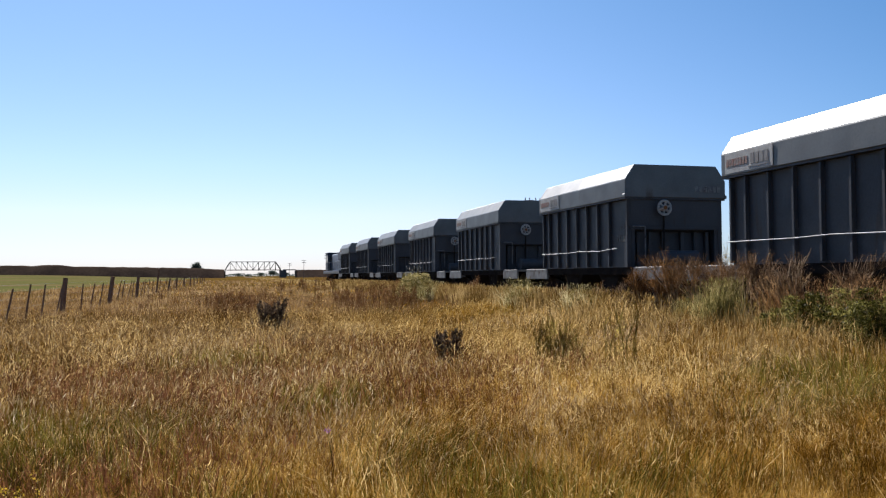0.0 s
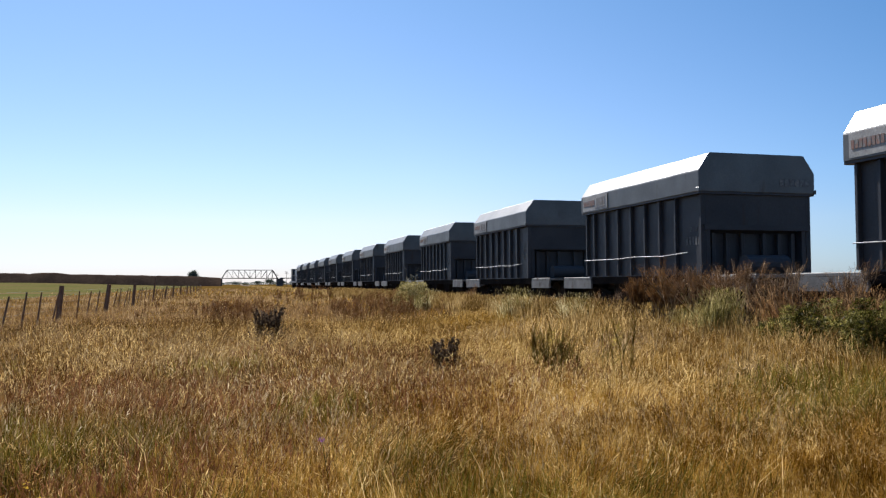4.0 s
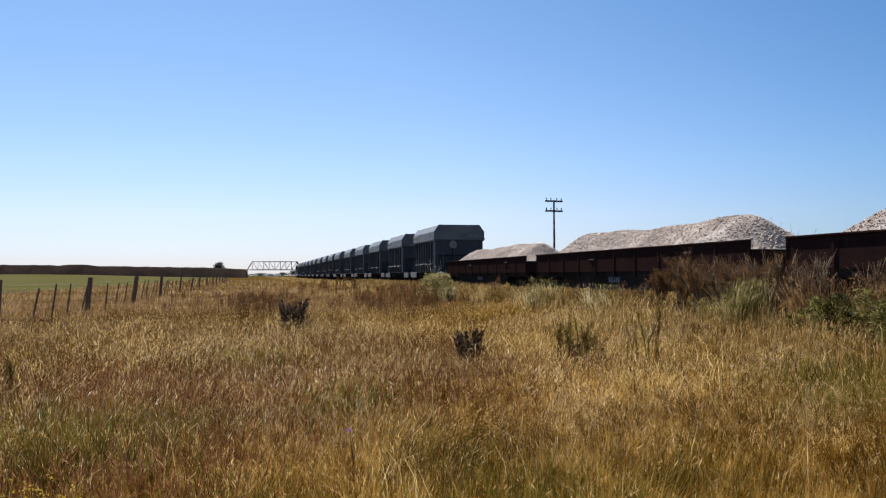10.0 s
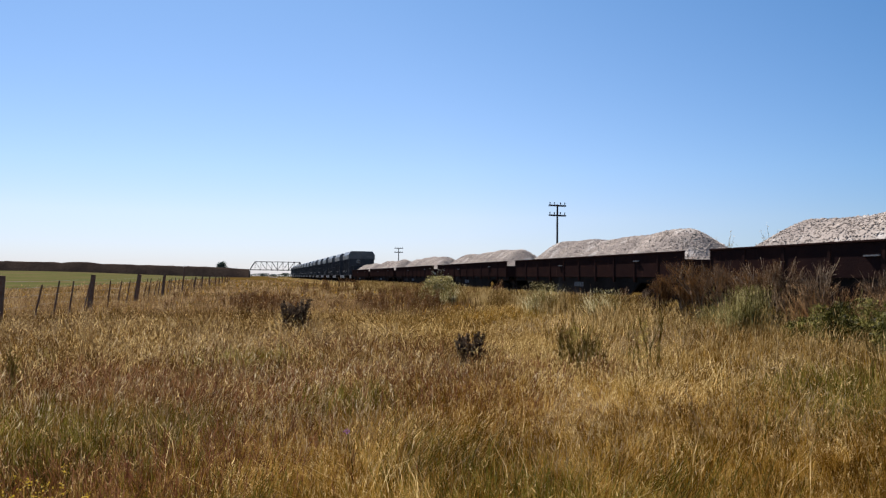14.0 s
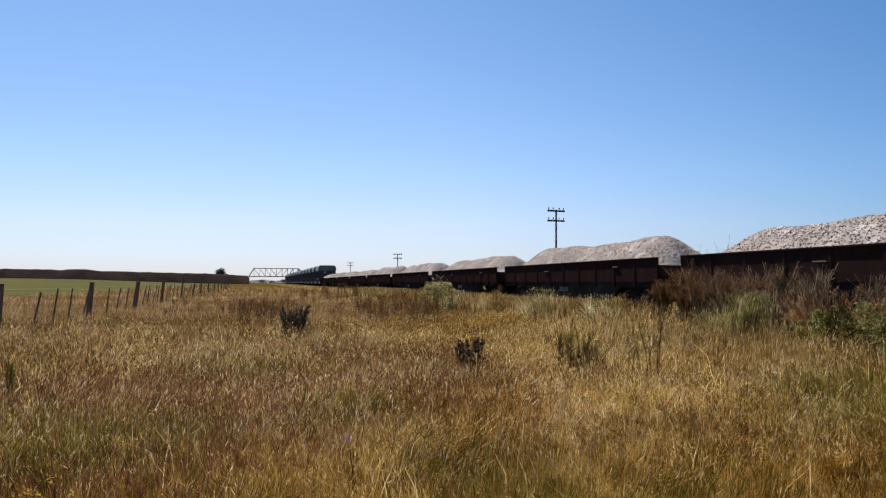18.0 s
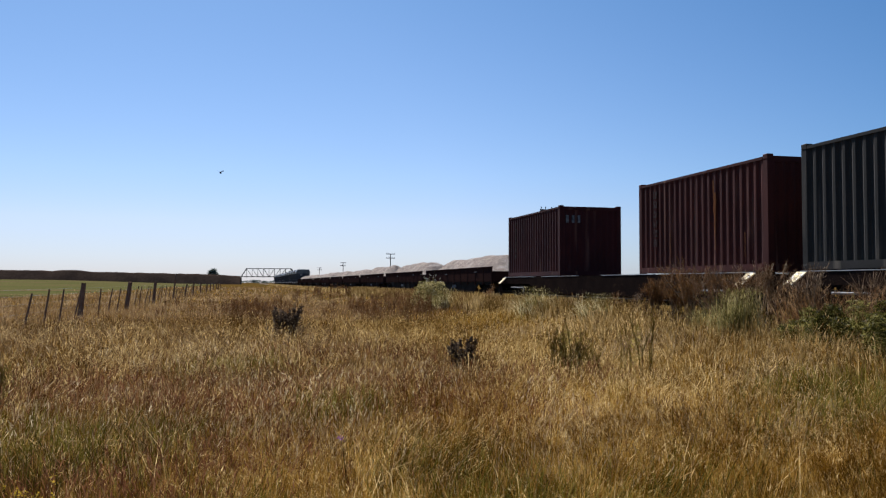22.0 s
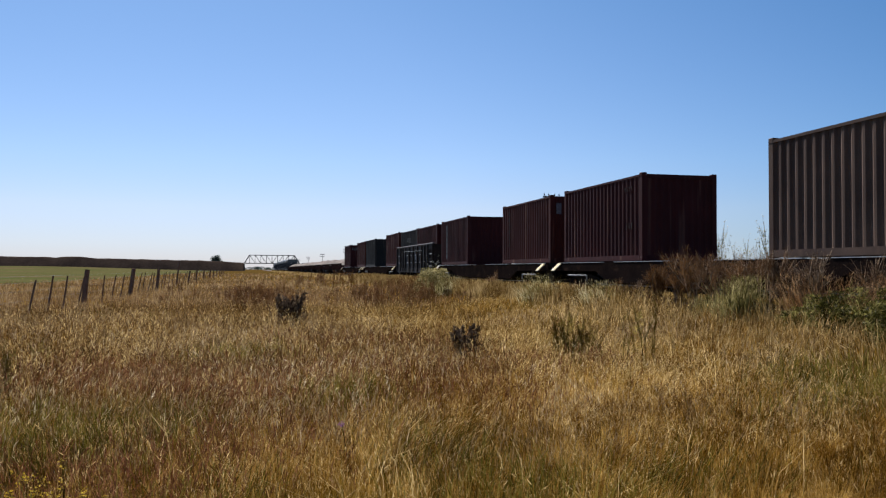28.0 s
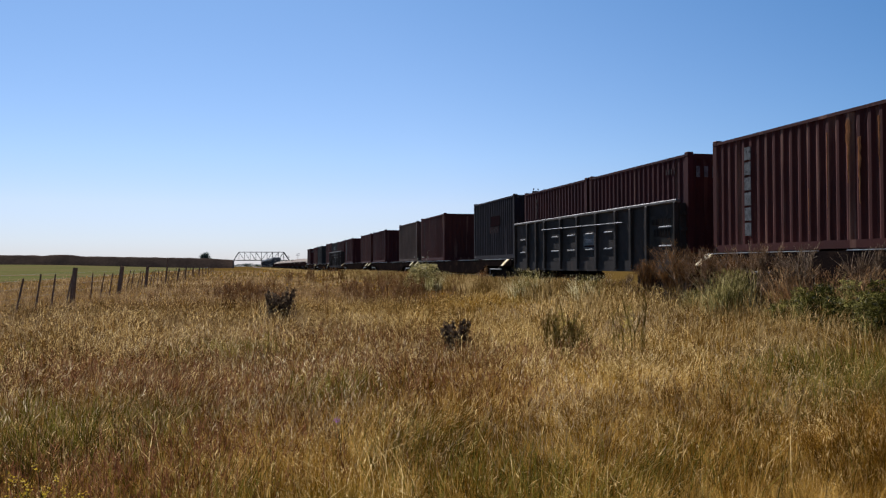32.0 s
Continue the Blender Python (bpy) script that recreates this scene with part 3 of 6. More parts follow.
# ---- track ----
def track():
    y0, y1 = -80.0, 900.0
    bm = prism(bmesh.new(), [(-3.0, -0.35), (-1.75, 0.30), (1.75, 0.30), (3.0, -0.35)], "y", y0, y1)
    b = part("ballast", bm, M["ballast"])
    b.matrix_basis = pose(XC, 0, 0.25)
    tagged(b, "low grey-brown stone ballast bed under the rails", "ballast", kind="structure")
    prof = [(-0.065, 0), (0.065, 0), (0.065, 0.02), (0.012, 0.04), (0.012, 0.10), (0.035, 0.11), (0.035, 0.145), (-0.035, 0.145), (-0.035, 0.11), (-0.012, 0.10), (-0.012, 0.04), (-0.065, 0.02)]
    for x in (-0.873, 0.873):
        r = part("rail", prism(bmesh.new(), prof, "y", y0, y1), M["rail"])
        r.matrix_basis = pose(XC + x, 0, RAIL - 0.145)
        tagged(r, "brown worn steel railway rail on wooden sleepers", "rail", "rails", "structure")
    s = bpy.data.meshes.new("sleeper")
    bm = B(-1.35, 1.35, -0.12, 0.12, -0.12, 0.0, bevel=0.01)
    bm.to_mesh(s)
    bm.free()
    s.materials.append(M["sleeper"])
    for k in range(150):
        o = new("sleeper", s)
        o.parent = b
        o.matrix_basis = pose(0, 2 + k * 0.62, 0.335)


track()


# ---- train ----
V_MID, ACC = 11.988, -0.107          # speed at 16 s, and the slow braking


def gone(t):
    return V_MID * t + ACC * (t - 16.0) ** 2 / 2 + 0.0204 * max(0.0, 11.0 - t) ** 2


RUN = []                             # (thing, place along the train)
SWAY = []                            # plants that rock in the wind


def on_train(ob, u):
    ob.matrix_basis = pose(XC, u + gone(0), RAIL)
    RUN.append((ob, u))
    return ob


def bogie(parent, y, wb=1.75):
    """A two-axle bogie: side frames, bolster, springs, four wheels, axle boxes."""
    bm = bmesh.new()
    for s in (-1, 1):
        prism(bm, [(y - wb / 2 - 0.25, 0.50), (y - wb / 2 + 0.2, 0.42), (y - 0.35, 0.25), (y + 0.35, 0.25), (y + wb / 2 - 0.2, 0.42), (y + wb / 2 + 0.25, 0.50),
                   (y + wb / 2 + 0.2, 0.62), (y + 0.4, 0.74), (y - 0.4, 0.74), (y - wb / 2 - 0.2, 0.62)], "x", s * 1.08 - 0.06, s * 1.08 + 0.06)
        for k in (-0.18, 0, 0.18):
            rod(bm, (s * 1.08, y + k, 0.3), (s * 1.08, y + k, 0.66), 0.075, 8)
    box(bm, -1.15, 1.15, y - 0.18, y + 0.18, 0.52, 0.76)
    b = part("bogie", bm, M["under"], parent)
    for e in (-1, 1):
        bm = rod(bmesh.new(), (-0.95, 0, 0), (0.95, 0, 0), 0.075, 8)
        for s in (-1, 1):
            rod(bm, (s * 0.80, 0, 0), (s * 0.83, 0, 0), 0.485, 22)
            rod(bm, (s * 0.83, 0, 0), (s * 0.95, 0, 0), 0.46, 22)
            rod(bm, (s * 0.95, 0, 0), (s * 0.99, 0, 0), 0.14, 10)
            box(bm, s * 0.96 - 0.012, s * 0.96 + 0.012, -0.36, 0.36, -0.03, 0.03)
        w = part("wheelset", bm, M["wheel"], b)
        w.matrix_basis = pose(0, y + e * wb / 2, 0.46)
        for s in (-1, 1):
            part("axle_box", B(s * 1.19 - 0.09, s * 1.19 + 0.09, y + e * wb / 2 - 0.13, y + e * wb / 2 + 0.13, 0.34, 0.58, bevel=0.02), M["under"], b)
    return b


def coupler(parent, y, s):
    bm = box(bmesh.new(), -0.09, 0.09, min(y, y + s * 0.45), max(y, y + s * 0.45), 0.86, 1.02)
    box(bm, -0.16, 0.16, min(y + s * 0.40, y + s * 0.62), max(y + s * 0.40, y + s * 0.62), 0.80, 1.08, bevel=0.04)
    part("coupler", bm, M["under"], parent)
    part("brake_hose", rod(rod(bmesh.new(), (0.35, y, 0.85), (0.35, y + s * 0.25, 0.6), 0.03), (0.35, y + s * 0.25, 0.6), (0.2, y + s * 0.55, 0.55), 0.03), M["under"], parent)


def hand_wheel(parent, x, y, z, r):
    bm = bmesh.new()
    n = 20
    for k in range(n):
        a, b = 2 * math.pi * k / n, 2 * math.pi * (k + 1) / n
        rod(bm, (x + r * math.cos(a), y, z + r * math.sin(a)), (x + r * math.cos(b), y, z + r * math.sin(b)), 0.035, 5)
    for k in range(6):
        a = 2 * math.pi * k / 6 + 0.3
        rod(bm, (x, y, z), (x + r * math.cos(a), y, z + r * math.sin(a)), 0.03, 5)
    rod(bm, (x, y - 0.04, z), (x, y + 0.16, z), r * 0.42, 12)
    part("hand_brake_wheel", bm, M["sign"], parent, "white spoked hand-brake wheel")
    part("wheel_hub", rod(bmesh.new(), (x, y - 0.06, z), (x, y - 0.045, z), r * 0.30, 10), M["rust_streak"], parent, "rusty wheel hub")


def bars(parent, name, mats, lines, plane, at):
    """Plain bars in place of writing, one part each: (u0, u1, z0, z1, material key)."""
    for u0, u1, z0, z1, k in lines:
        if plane == "x":
            bm = B(at - 0.004, at + 0.004, u0, u1, z0, z1)
        else:
            bm = B(u0, u1, at - 0.004, at + 0.004, z0, z1)
        part(name, bm, mats[k], parent)


def hopper_wagon():
    """Origin under the rear end of the body; the body runs 6.45 m forward."""
    t = thing("hopper_wagon", "blue-grey covered steel hopper wagon with a pale chamfered lid", "freight wagon", "covered hopper wagons")
    L = 6.45
    part("side_wall", B(-1.45, -1.39, 0.0, L - 0.10, 1.05, 2.973), M["hopper"], t)
    part("side_wall", B(1.39, 1.45, 0.0, L - 0.10, 1.05, 2.973), M["hopper"], t)
    part("upper_rear_plate", B(-1.387, 1.387, 0.0, 0.06, 2.22, 2.973), M["hopper"], t)
    part("lower_rear_plate", B(-1.387, 1.387, 0.25, 0.31, 1.05, 2.05), M["hopper"], t)
    part("sloping_rear_plate", prism(bmesh.new(), [(0.0, 2.218), (0.06, 2.218), (0.31, 2.052), (0.25, 2.052)], "x", -1.387, 1.387), M["hopper"], t)
    part("front_wall", B(-1.387, 1.387, L - 0.16, L - 0.10, 1.05, 2.973), M["hopper"], t)
    part("end_beam", B(-1.44, 1.44, -0.05, -0.003, 2.12, 2.24), M["hopper"], t)
    for s in (-1, 1):
        for k in range(8):
            y = 1.12 + k * 0.776 if k < 7 else L - 0.14
            part("rib", B(s * 1.50 - 0.047, s * 1.50 + 0.05, y - 0.035, y + 0.035, 1.08, 2.97, bevel=0.008), M["hopper"], t)
        part("corner_post", B(s * 1.483 - 0.03, s * 1.483 + 0.03, 0.0, 0.09, 1.05, 2.973), M["hopper"], t)
        bm = bmesh.new()
        pts = [(s * 1.558, 0.55, 1.60), (s * 1.558, 1.75, 1.545), (s * 1.558, 3.2, 1.575), (s * 1.558, 4.15, 1.55), (s * 1.558, L - 0.05, 1.56)]
        for a, b in zip(pts, pts[1:]):
            rod(bm, a, b, 0.010, 6)
        part("brake_rod", bm, M["white"], t, "pale brake rod along the side")
    bm = prism(bmesh.new(), [(-1.60, 3.02), (1.60, 3.02), (1.60, 3.53), (1.30, 3.96), (-1.30, 3.96), (-1.60, 3.53)], "y", -0.08, L + 0.10)
    bmesh.ops.bevel(bm, geom=[e for e in bm.edges], offset=0.02, segments=1, affect="EDGES")
    bmesh.ops.subdivide_edges(bm, edges=[e for e in bm.edges if abs(e.verts[0].co.y - e.verts[1].co.y) > 5], cuts=14)
    for v in bm.verts:
        if 0.1 < v.co.y < L - 0.1:
            d = noise.noise((v.co.x * 0.8, v.co.y * 1.3, v.co.z * 0.8))
            v.co.z += 0.022 * d
            v.co.x += 0.016 * d
    lid = part("lid", bm, M["cover"], t, "pale grey chamfered steel lid")
    part("lid_rim", B(-1.585, 1.585, -0.065, L + 0.085, 2.975, 3.018), M["hopper"], t)
    for y in (1.5, 3.05, 4.6):
        part("hatch", B(-0.55, 0.55, y - 0.45, y + 0.45, 3.955, 4.0, bevel=0.02), M["cover"], lid)
    # sill with the two end platforms
    part("centre_sill", B(-0.35, 0.35, -2.0, 8.25, 0.72, 1.05), M["under"], t)
    for y0, y1 in ((-1.98, -0.28), (L - 0.3, 8.25)):
        part("end_platform", B(-1.47, 1.47, y0, y1, 0.97, 1.05, bevel=0.01), M["platform"], t)
        for s in (-1, 1):
            part("platform_skirt", B(s * 1.45 - 0.03, s * 1.45 + 0.03, y0, y1, 0.70, 0.968), M["platform"], t)
    part("side_sill", B(-1.44, -1.36, -0.27, L - 0.31, 0.84, 1.05), M["under"], t)
    part("side_sill", B(1.36, 1.44, -0.27, L - 0.31, 0.84, 1.05), M["under"], t)
    for x in (-1.1, -0.72, -0.3, 0.3, 0.72, 1.1):
        part("end_rib", B(x - 0.05, x + 0.05, 0.12, 0.247, 1.05, 2.06, bevel=0.01), M["hopper"], t)
    for s in (-1, 1):
        part("end_post", B(s * 1.32 - 0.06, s * 1.32 + 0.06, 0.003, 0.247, 1.05, 2.20, bevel=0.01), M["hopper"], t)
        part("lid_corner", B(s * 1.595 - 0.03, s * 1.595 + 0.03, -0.11, 0.05, 3.02, 3.12, bevel=0.01), M["cover"], t)
    part("air_tank", rod(bmesh.new(), (-0.9, -0.75, 1.28), (0.2, -0.75, 1.28), 0.22, 14), M["hopper"], t)
    # discharge chutes under the floor
    bm = bmesh.new()
    for y in (1.6, 4.2):
        prism(bm, [(y - 0.9, 1.05), (y + 0.9, 1.05), (y + 0.25, 0.32), (y - 0.25, 0.32)], "x", -1.3, 1.3)
    part("discharge_chute", bm, M["under"], t)
    for y in (-0.35, 6.6):
        bogie(t, y)
    coupler(t, -2.0, -1)
    coupler(t, 8.25, 1)
    # sign plate and faded marks
    part("sign_plate", B(-1.612, -1.603, L - 1.73, L - 0.07, 3.07, 3.51), M["sign"], t, "faded pale sign plate")
    rs = [(L - 0.20 - k * 0.098, L - 0.13 - k * 0.098, 3.22, 3.38, "r") for k in range(8)]
    rs += [(L - 1.12 - k * 0.155, L - 1.00 - k * 0.155, 3.19, 3.42, "d") for k in range(4)] + [(L - 1.62, L - 0.92, 3.13, 3.155, "d")]
    bars(t, "sign_letter_bar", {"r": M["red_mark"], "d": M["dark_mark"]}, rs, "x", -1.615)
    bars(t, "side_letter_bar", {"m": M["pale_mark"]}, [(0.13 + k * 0.13, 0.22 + k * 0.13, 1.78, 1.98, "m") for k in range(5)] + [(0.25 + k * 0.12, 0.33 + k * 0.12, 2.1, 2.22, "m") for k in range(3)], "x", -1.453)
    bars(t, "end_letter_bar", {"m": M["mark"]}, [(0.60 + k * 0.145, 0.70 + k * 0.145, 3.20, 3.37, "m") for k in range(6)], "y", -0.086)
    return t


def mound(seed, L=13.6, W=1.28, peak=0.66):
    """A heap of broken stone with loose pieces on it."""
    r = np.random.default_rng(seed)
    ny, nx = 150, 30
    y, x = np.linspace(-L / 2, L / 2, ny), np.linspace(-W, W, nx)
    Y, X = np.meshgrid(y, x, indexing="ij")

    def top(X, Y):
        lump = 1 + 0.05 * np.sin(Y * 0.7 + seed) + 0.025 * np.sin(Y * 2.1 + seed * 2)
        d = Y - 0.15
        ends = np.clip((L / 2 - np.abs(d)) / np.where(d > 0, 1.7, 1.6), 0, 1)
        slope = np.clip(1.0 - (np.abs(X) / W) ** 1.5, 0, 1) 
        return (peak + 0.28) * np.minimum(slope, 1.0) * (1 - (1 - ends) ** 1.5) * lump - 0.12

    Z = top(X, Y) + r.normal(0, 0.004, X.shape)
    V = [np.stack([X, Y, Z], -1).reshape(-1, 3)]
    i = (np.arange(ny - 1)[:, None] * nx + np.arange(nx - 1)[None]).ravel()
    F = [np.concatenate([np.stack([i, i + 1, i + nx + 1], -1), np.stack([i, i + nx + 1, i + nx], -1)])]
    n = 17000
    sx, sy = r.uniform(-W, W, n), r.uniform(-L / 2 + 0.05, L / 2 - 0.05, n)
    sz = top(sx, sy)
    base = np.array([(1, 0, 0), (-1, 0, 0), (0, 1, 0), (0, -1, 0), (0, 0, 1), (0, 0, -1)], float)
    oct_f = np.array([(0, 2, 4), (2, 1, 4), (1, 3, 4), (3, 0, 4)])
    size = r.uniform(0.11, 0.20, (n, 1, 1)) ** 2 * r.uniform(0.6, 1.3, (n, 1, 3)) * np.array((1, 1, 0.75))
    jit = base[None] + r.normal(0, 0.28, (n, 6, 3))
    P = jit * size + np.stack([sx, sy, sz], -1)[:, None]
    V.append(P.reshape(-1, 3))
    F.append((oct_f[None] + 6 * np.arange(n)[:, None, None]).reshape(-1, 3) + ny * nx)
    return mesh_np("stone_load", np.concatenate(V), np.concatenate(F), M["stone"])


def stone_gondola():
    t = thing("gondola_wagon", "dark rusty low-sided gondola wagon carrying broken stone", "freight wagon", "stone gondola wagons")
    h = 7.12
    part("floor", B(-1.38, 1.38, -h, h, 0.98, 1.06), M["rust"], t)
    n = 10
    for s in (-1, 1):
        for k in range(n):
            y0, y1 = -h + 2 * h * k / n, -h + 2 * h * (k + 1) / n
            part("side_panel", B(s * 1.39 - 0.02, s * 1.39 + 0.02, y0 + 0.006, y1 - 0.006, 0.95, 1.60), M["rust"], t)
        for k in range(n + 1):
            y = -h + 2 * h * k / n
            part("side_post", B(s * 1.405 - 0.02, s * 1.405 + 0.02, max(-h, y - 0.05), min(h, y + 0.05), 0.80, 1.58, bevel=0.008), M["rust"], t)
        part("top_rail", B(s * 1.40 - 0.045, s * 1.40 + 0.045, -h, h, 1.602, 1.645, bevel=0.008), M["rust"], t)
        prismy = [(-h, 0.95), (h, 0.95), (h, 0.78), (h - 2.6, 0.78), (h - 3.3, 0.40), (-h + 3.3, 0.40), (-h + 2.6, 0.78), (-h, 0.78)]
        part("fishbelly_sill", prism(bmesh.new(), prismy, "x", s * 1.32 - 0.03, s * 1.32 + 0.03), M["sill"], t)
        part("latch", B(s * 1.425 - 0.02, s * 1.425 + 0.02, 1.5, 1.9, 1.34, 1.37), M["mark"], t)
        part("latch", B(s * 1.425 - 0.02, s * 1.425 + 0.02, -4.6, -4.25, 1.40, 1.43), M["mark"], t)
        bars(t, "letter_bar", {"m": M["mark"]}, [(-0.3 + k * 0.17, -0.18 + k * 0.17, 0.62, 0.78, "m") for k in range(5)], "x", s * 1.355)
        part("step", B(s * 1.36 - 0.04, s * 1.36 + 0.04, h - 0.5, h - 0.1, 0.40, 0.44), M["under"], t)
    for e in (-1, 1):
        part("end_wall", B(-1.365, 1.365, e * h - 0.03, e * h + 0.03, 0.95, 1.42), M["rust"], t)
    for y in (-h + 1.6, h - 1.6):
        bogie(t, y)
    coupler(t, -h, -1)
    coupler(t, h, 1)
    return t


def container_gondola():
    """Grey gondola with drop doors between heavy posts; two boxes stand in it."""
    t = thing("gondola_wagon", "worn grey steel gondola wagon with ribbed drop doors", "freight wagon", "container gondola wagons")
    h = 6.3
    part("floor", B(-1.40, 1.40, -h, h, 0.98, 1.115), M["greywag"], t)
    cuts = [-h, -4.75, -3.82, -2.85, -1.48, 0.0, 1.45, 2.98, 3.85, 4.82, h]
    for s in (-1, 1):
        for a, b in zip(cuts, cuts[1:]):
            d = part("drop_door", B(s * 1.42 - 0.02, s * 1.42 + 0.02, a + 0.01, b - 0.01, 1.0, 2.46), M["greywag"], t)
            for z in (1.35, 1.85):
                if (b - a) > 1.2:
                    part("latch_bar", B(s * 1.455 - 0.015, s * 1.455 + 0.03, a + 0.28, a + 0.28 + (b - a) * 0.42, z, z + 0.035, bevel=0.006), M["sign"], d)
        for y in cuts:
            part("side_post", B(s * 1.47 - 0.06, s * 1.47 + 0.06, max(-h, y - 0.07), min(h, y + 0.07), 0.75, 2.47, bevel=0.015), M["greywag"], t)
        part("top_rail", B(s * 1.44 - 0.07, s * 1.44 + 0.07, -h - 0.05, h + 0.05, 2.47, 2.55, bevel=0.015), M["top_edge"], t)
        part("side_sill", B(s * 1.42 - 0.05, s * 1.42 + 0.05, -h, h, 0.68, 0.995), M["greywag"], t)
        part("control_rod", rod(bmesh.new(), (s * 1.55, -h + 2.9, 2.10), (s * 1.55, h - 3.2, 2.16), 0.014, 5), M["mark"], t)
        bm = bmesh.new()
        pts = [(s * 1.36, h + 0.02, 2.4), (s * 1.36, h + 0.22, 2.25), (s * 1.36, h + 0.22, 1.5), (s * 1.36, h + 0.02, 1.35)]
        for p, q in zip(pts, pts[1:]):
            rod(bm, p, q, 0.02)
        part("grab_iron", bm, M["mark"], t)
    # pale stencil panel with dark bars, and a small white, blue and red placard
    panel = part("stencil_panel", B(-1.448, -1.441, -h + 0.12, -h + 1.45, 1.15, 2.18), M["stencil"], t, "faded pale stencil panel")
    bars(panel, "stencil_bar", {"d": M["under"]}, [(-h + 0.35 + k * 0.15, -h + 0.46 + k * 0.15, 1.62, 1.82, "d") for k in range(6)] + [(-h + 0.3 + k * 0.22, -h + 0.44 + k * 0.22, 1.95, 2.08, "d") for k in range(5)], "x", -1.452)
    placard = part("placard", B(-1.448, -1.441, -1.32, -0.42, 1.40, 1.88), M["pale_mark"], t, "small worn white placard")
    bars(placard, "placard_bar", {"b": M["loco_dark"], "r": M["red_patch"]}, [(-1.15, -0.60, 1.58, 1.70, "b"), (-1.25, -0.5, 1.44, 1.50, "r")], "x", -1.452)
    for e in (-1, 1):
        part("end_wall", B(-1.395, 1.395, e * h - 0.03, e * h + 0.03, 1.0, 2.45), M["greywag"], t)
        for z in (1.35, 1.75, 2.15):
            part("end_rib", B(-1.38, 1.38, e * (h + 0.06) - 0.03, e * (h + 0.06) + 0.03, z, z + 0.08), M["greywag"], t)
    part("centre_sill", B(-0.3, 0.3, -h, h, 0.66, 0.975), M["under"], t)
    for y in (-h + 1.5, h - 1.5):
        bogie(t, y)
    coupler(t, -h, -1)
    coupler(t, h, 1)
    return t


def slant(y, s):
    """A sloping step plate that leans outwards from the deck to its lower edge, skewed along the wagon."""
    bm = bmesh.new()
    top, low = [(s * 1.46, y - 0.15, 1.12), (s * 1.46, y + 0.15, 1.12)], [(s * 1.66, y + 0.34, 0.86), (s * 1.66, y + 0.06, 0.86)]
    o = [bm.verts.new(p) for p in top + low]
    i = [bm.verts.new((p[0] - s * 0.02, p[1], p[2] - 0.018)) for p in top + low]
    bm.faces.new(o)
    bm.faces.new(i[::-1])
    for k in range(4):
        bm.faces.new((o[k], i[k], i[(k + 1) % 4], o[(k + 1) % 4]))
    bmesh.ops.recalc_face_normals(bm, faces=bm.faces)
    return bm


def flat_wagon():
    t = thing("flat_wagon", "long dark flat wagon for shipping boxes", "freight wagon", "flat wagons")
    h = 9.35
    part("deck", B(-1.40, 1.40, -h, h, 0.98, 1.10), M["under"], t)
    for s in (-1, 1):
        prismy = [(-h, 1.12), (h, 1.12), (h, 0.86), (h - 3.6, 0.84), (h - 4.6, 0.50), (-h + 4.6, 0.50), (-h + 3.6, 0.84), (-h, 0.86)]
        part("side_sill", prism(bmesh.new(), prismy, "x", s * 1.43 - 0.025, s * 1.43 + 0.025), M["flat_sill"], t)
        for e in (-1, 1):
            for y, l in ((7.1, 1.85), (2.7, 1.7)):
                part("deck_edge", B(s * 1.42 - 0.045, s * 1.42 + 0.045, e * y - l, e * y + l, 1.122, 1.138), M["white"], t, "pale worn deck edge")
            y = e * (h - 0.02)
            part("corner_step", slant(y - e * 0.42, s), M["yellow"], t, "worn pale yellow sloping corner step")
            part("side_pipe", rod(rod(bmesh.new(), (s * 1.46, e * (h - 2.9), 0.70), (s * 1.46, e * (h - 1.3), 0.70), 0.025), (s * 1.46, e * (h - 2.9), 0.70), (s * 1.46, e * (h - 2.9), 0.50), 0.025), M["mark"], t)
    part("centre_sill", B(-0.3, 0.3, -h, h, 0.62, 0.975), M["under"], t)
    part("brake_cylinder", rod(bmesh.new(), (-0.75, 1.2, 0.52), (-0.75, 2.2, 0.52), 0.20, 14), M["under"], t)
    part("air_reservoir", rod(bmesh.new(), (0.6, -2.6, 0.48), (0.6, -0.8, 0.48), 0.24, 14), M["under"], t)
    for x in (-0.45, 0.45):
        part("truss_plate", prism(bmesh.new(), [(-h + 3.4, 0.62), (h - 3.4, 0.62), (h - 4.6, 0.24), (-h + 4.6, 0.24)], "x", x - 0.02, x + 0.02), M["under"], t)
    part("brake_rod", rod(bmesh.new(), (-1.2, -h + 3.0, 0.42), (-1.2, h - 3.0, 0.42), 0.02, 5), M["mark"], t)
    for k in range(7):
        y = -h + 1.6 + k * (2 * h - 3.2) / 6
        part("cross_beam", B(-1.38, 1.38, y - 0.07, y + 0.07, 0.76, 0.97), M["under"], t)
    for e in (-1, 1):
        for s in (-1, 1):
            for y in (h - 0.35, h - 6.2):
                part("box_lock", B(s * 1.12 - 0.12, s * 1.12 + 0.12, e * y - 0.1, e * y + 0.1, 1.10, 1.15), M["under"], t)
        bogie(t, e * (h - 2.1))
        coupler(t, e * h, e)
    return t


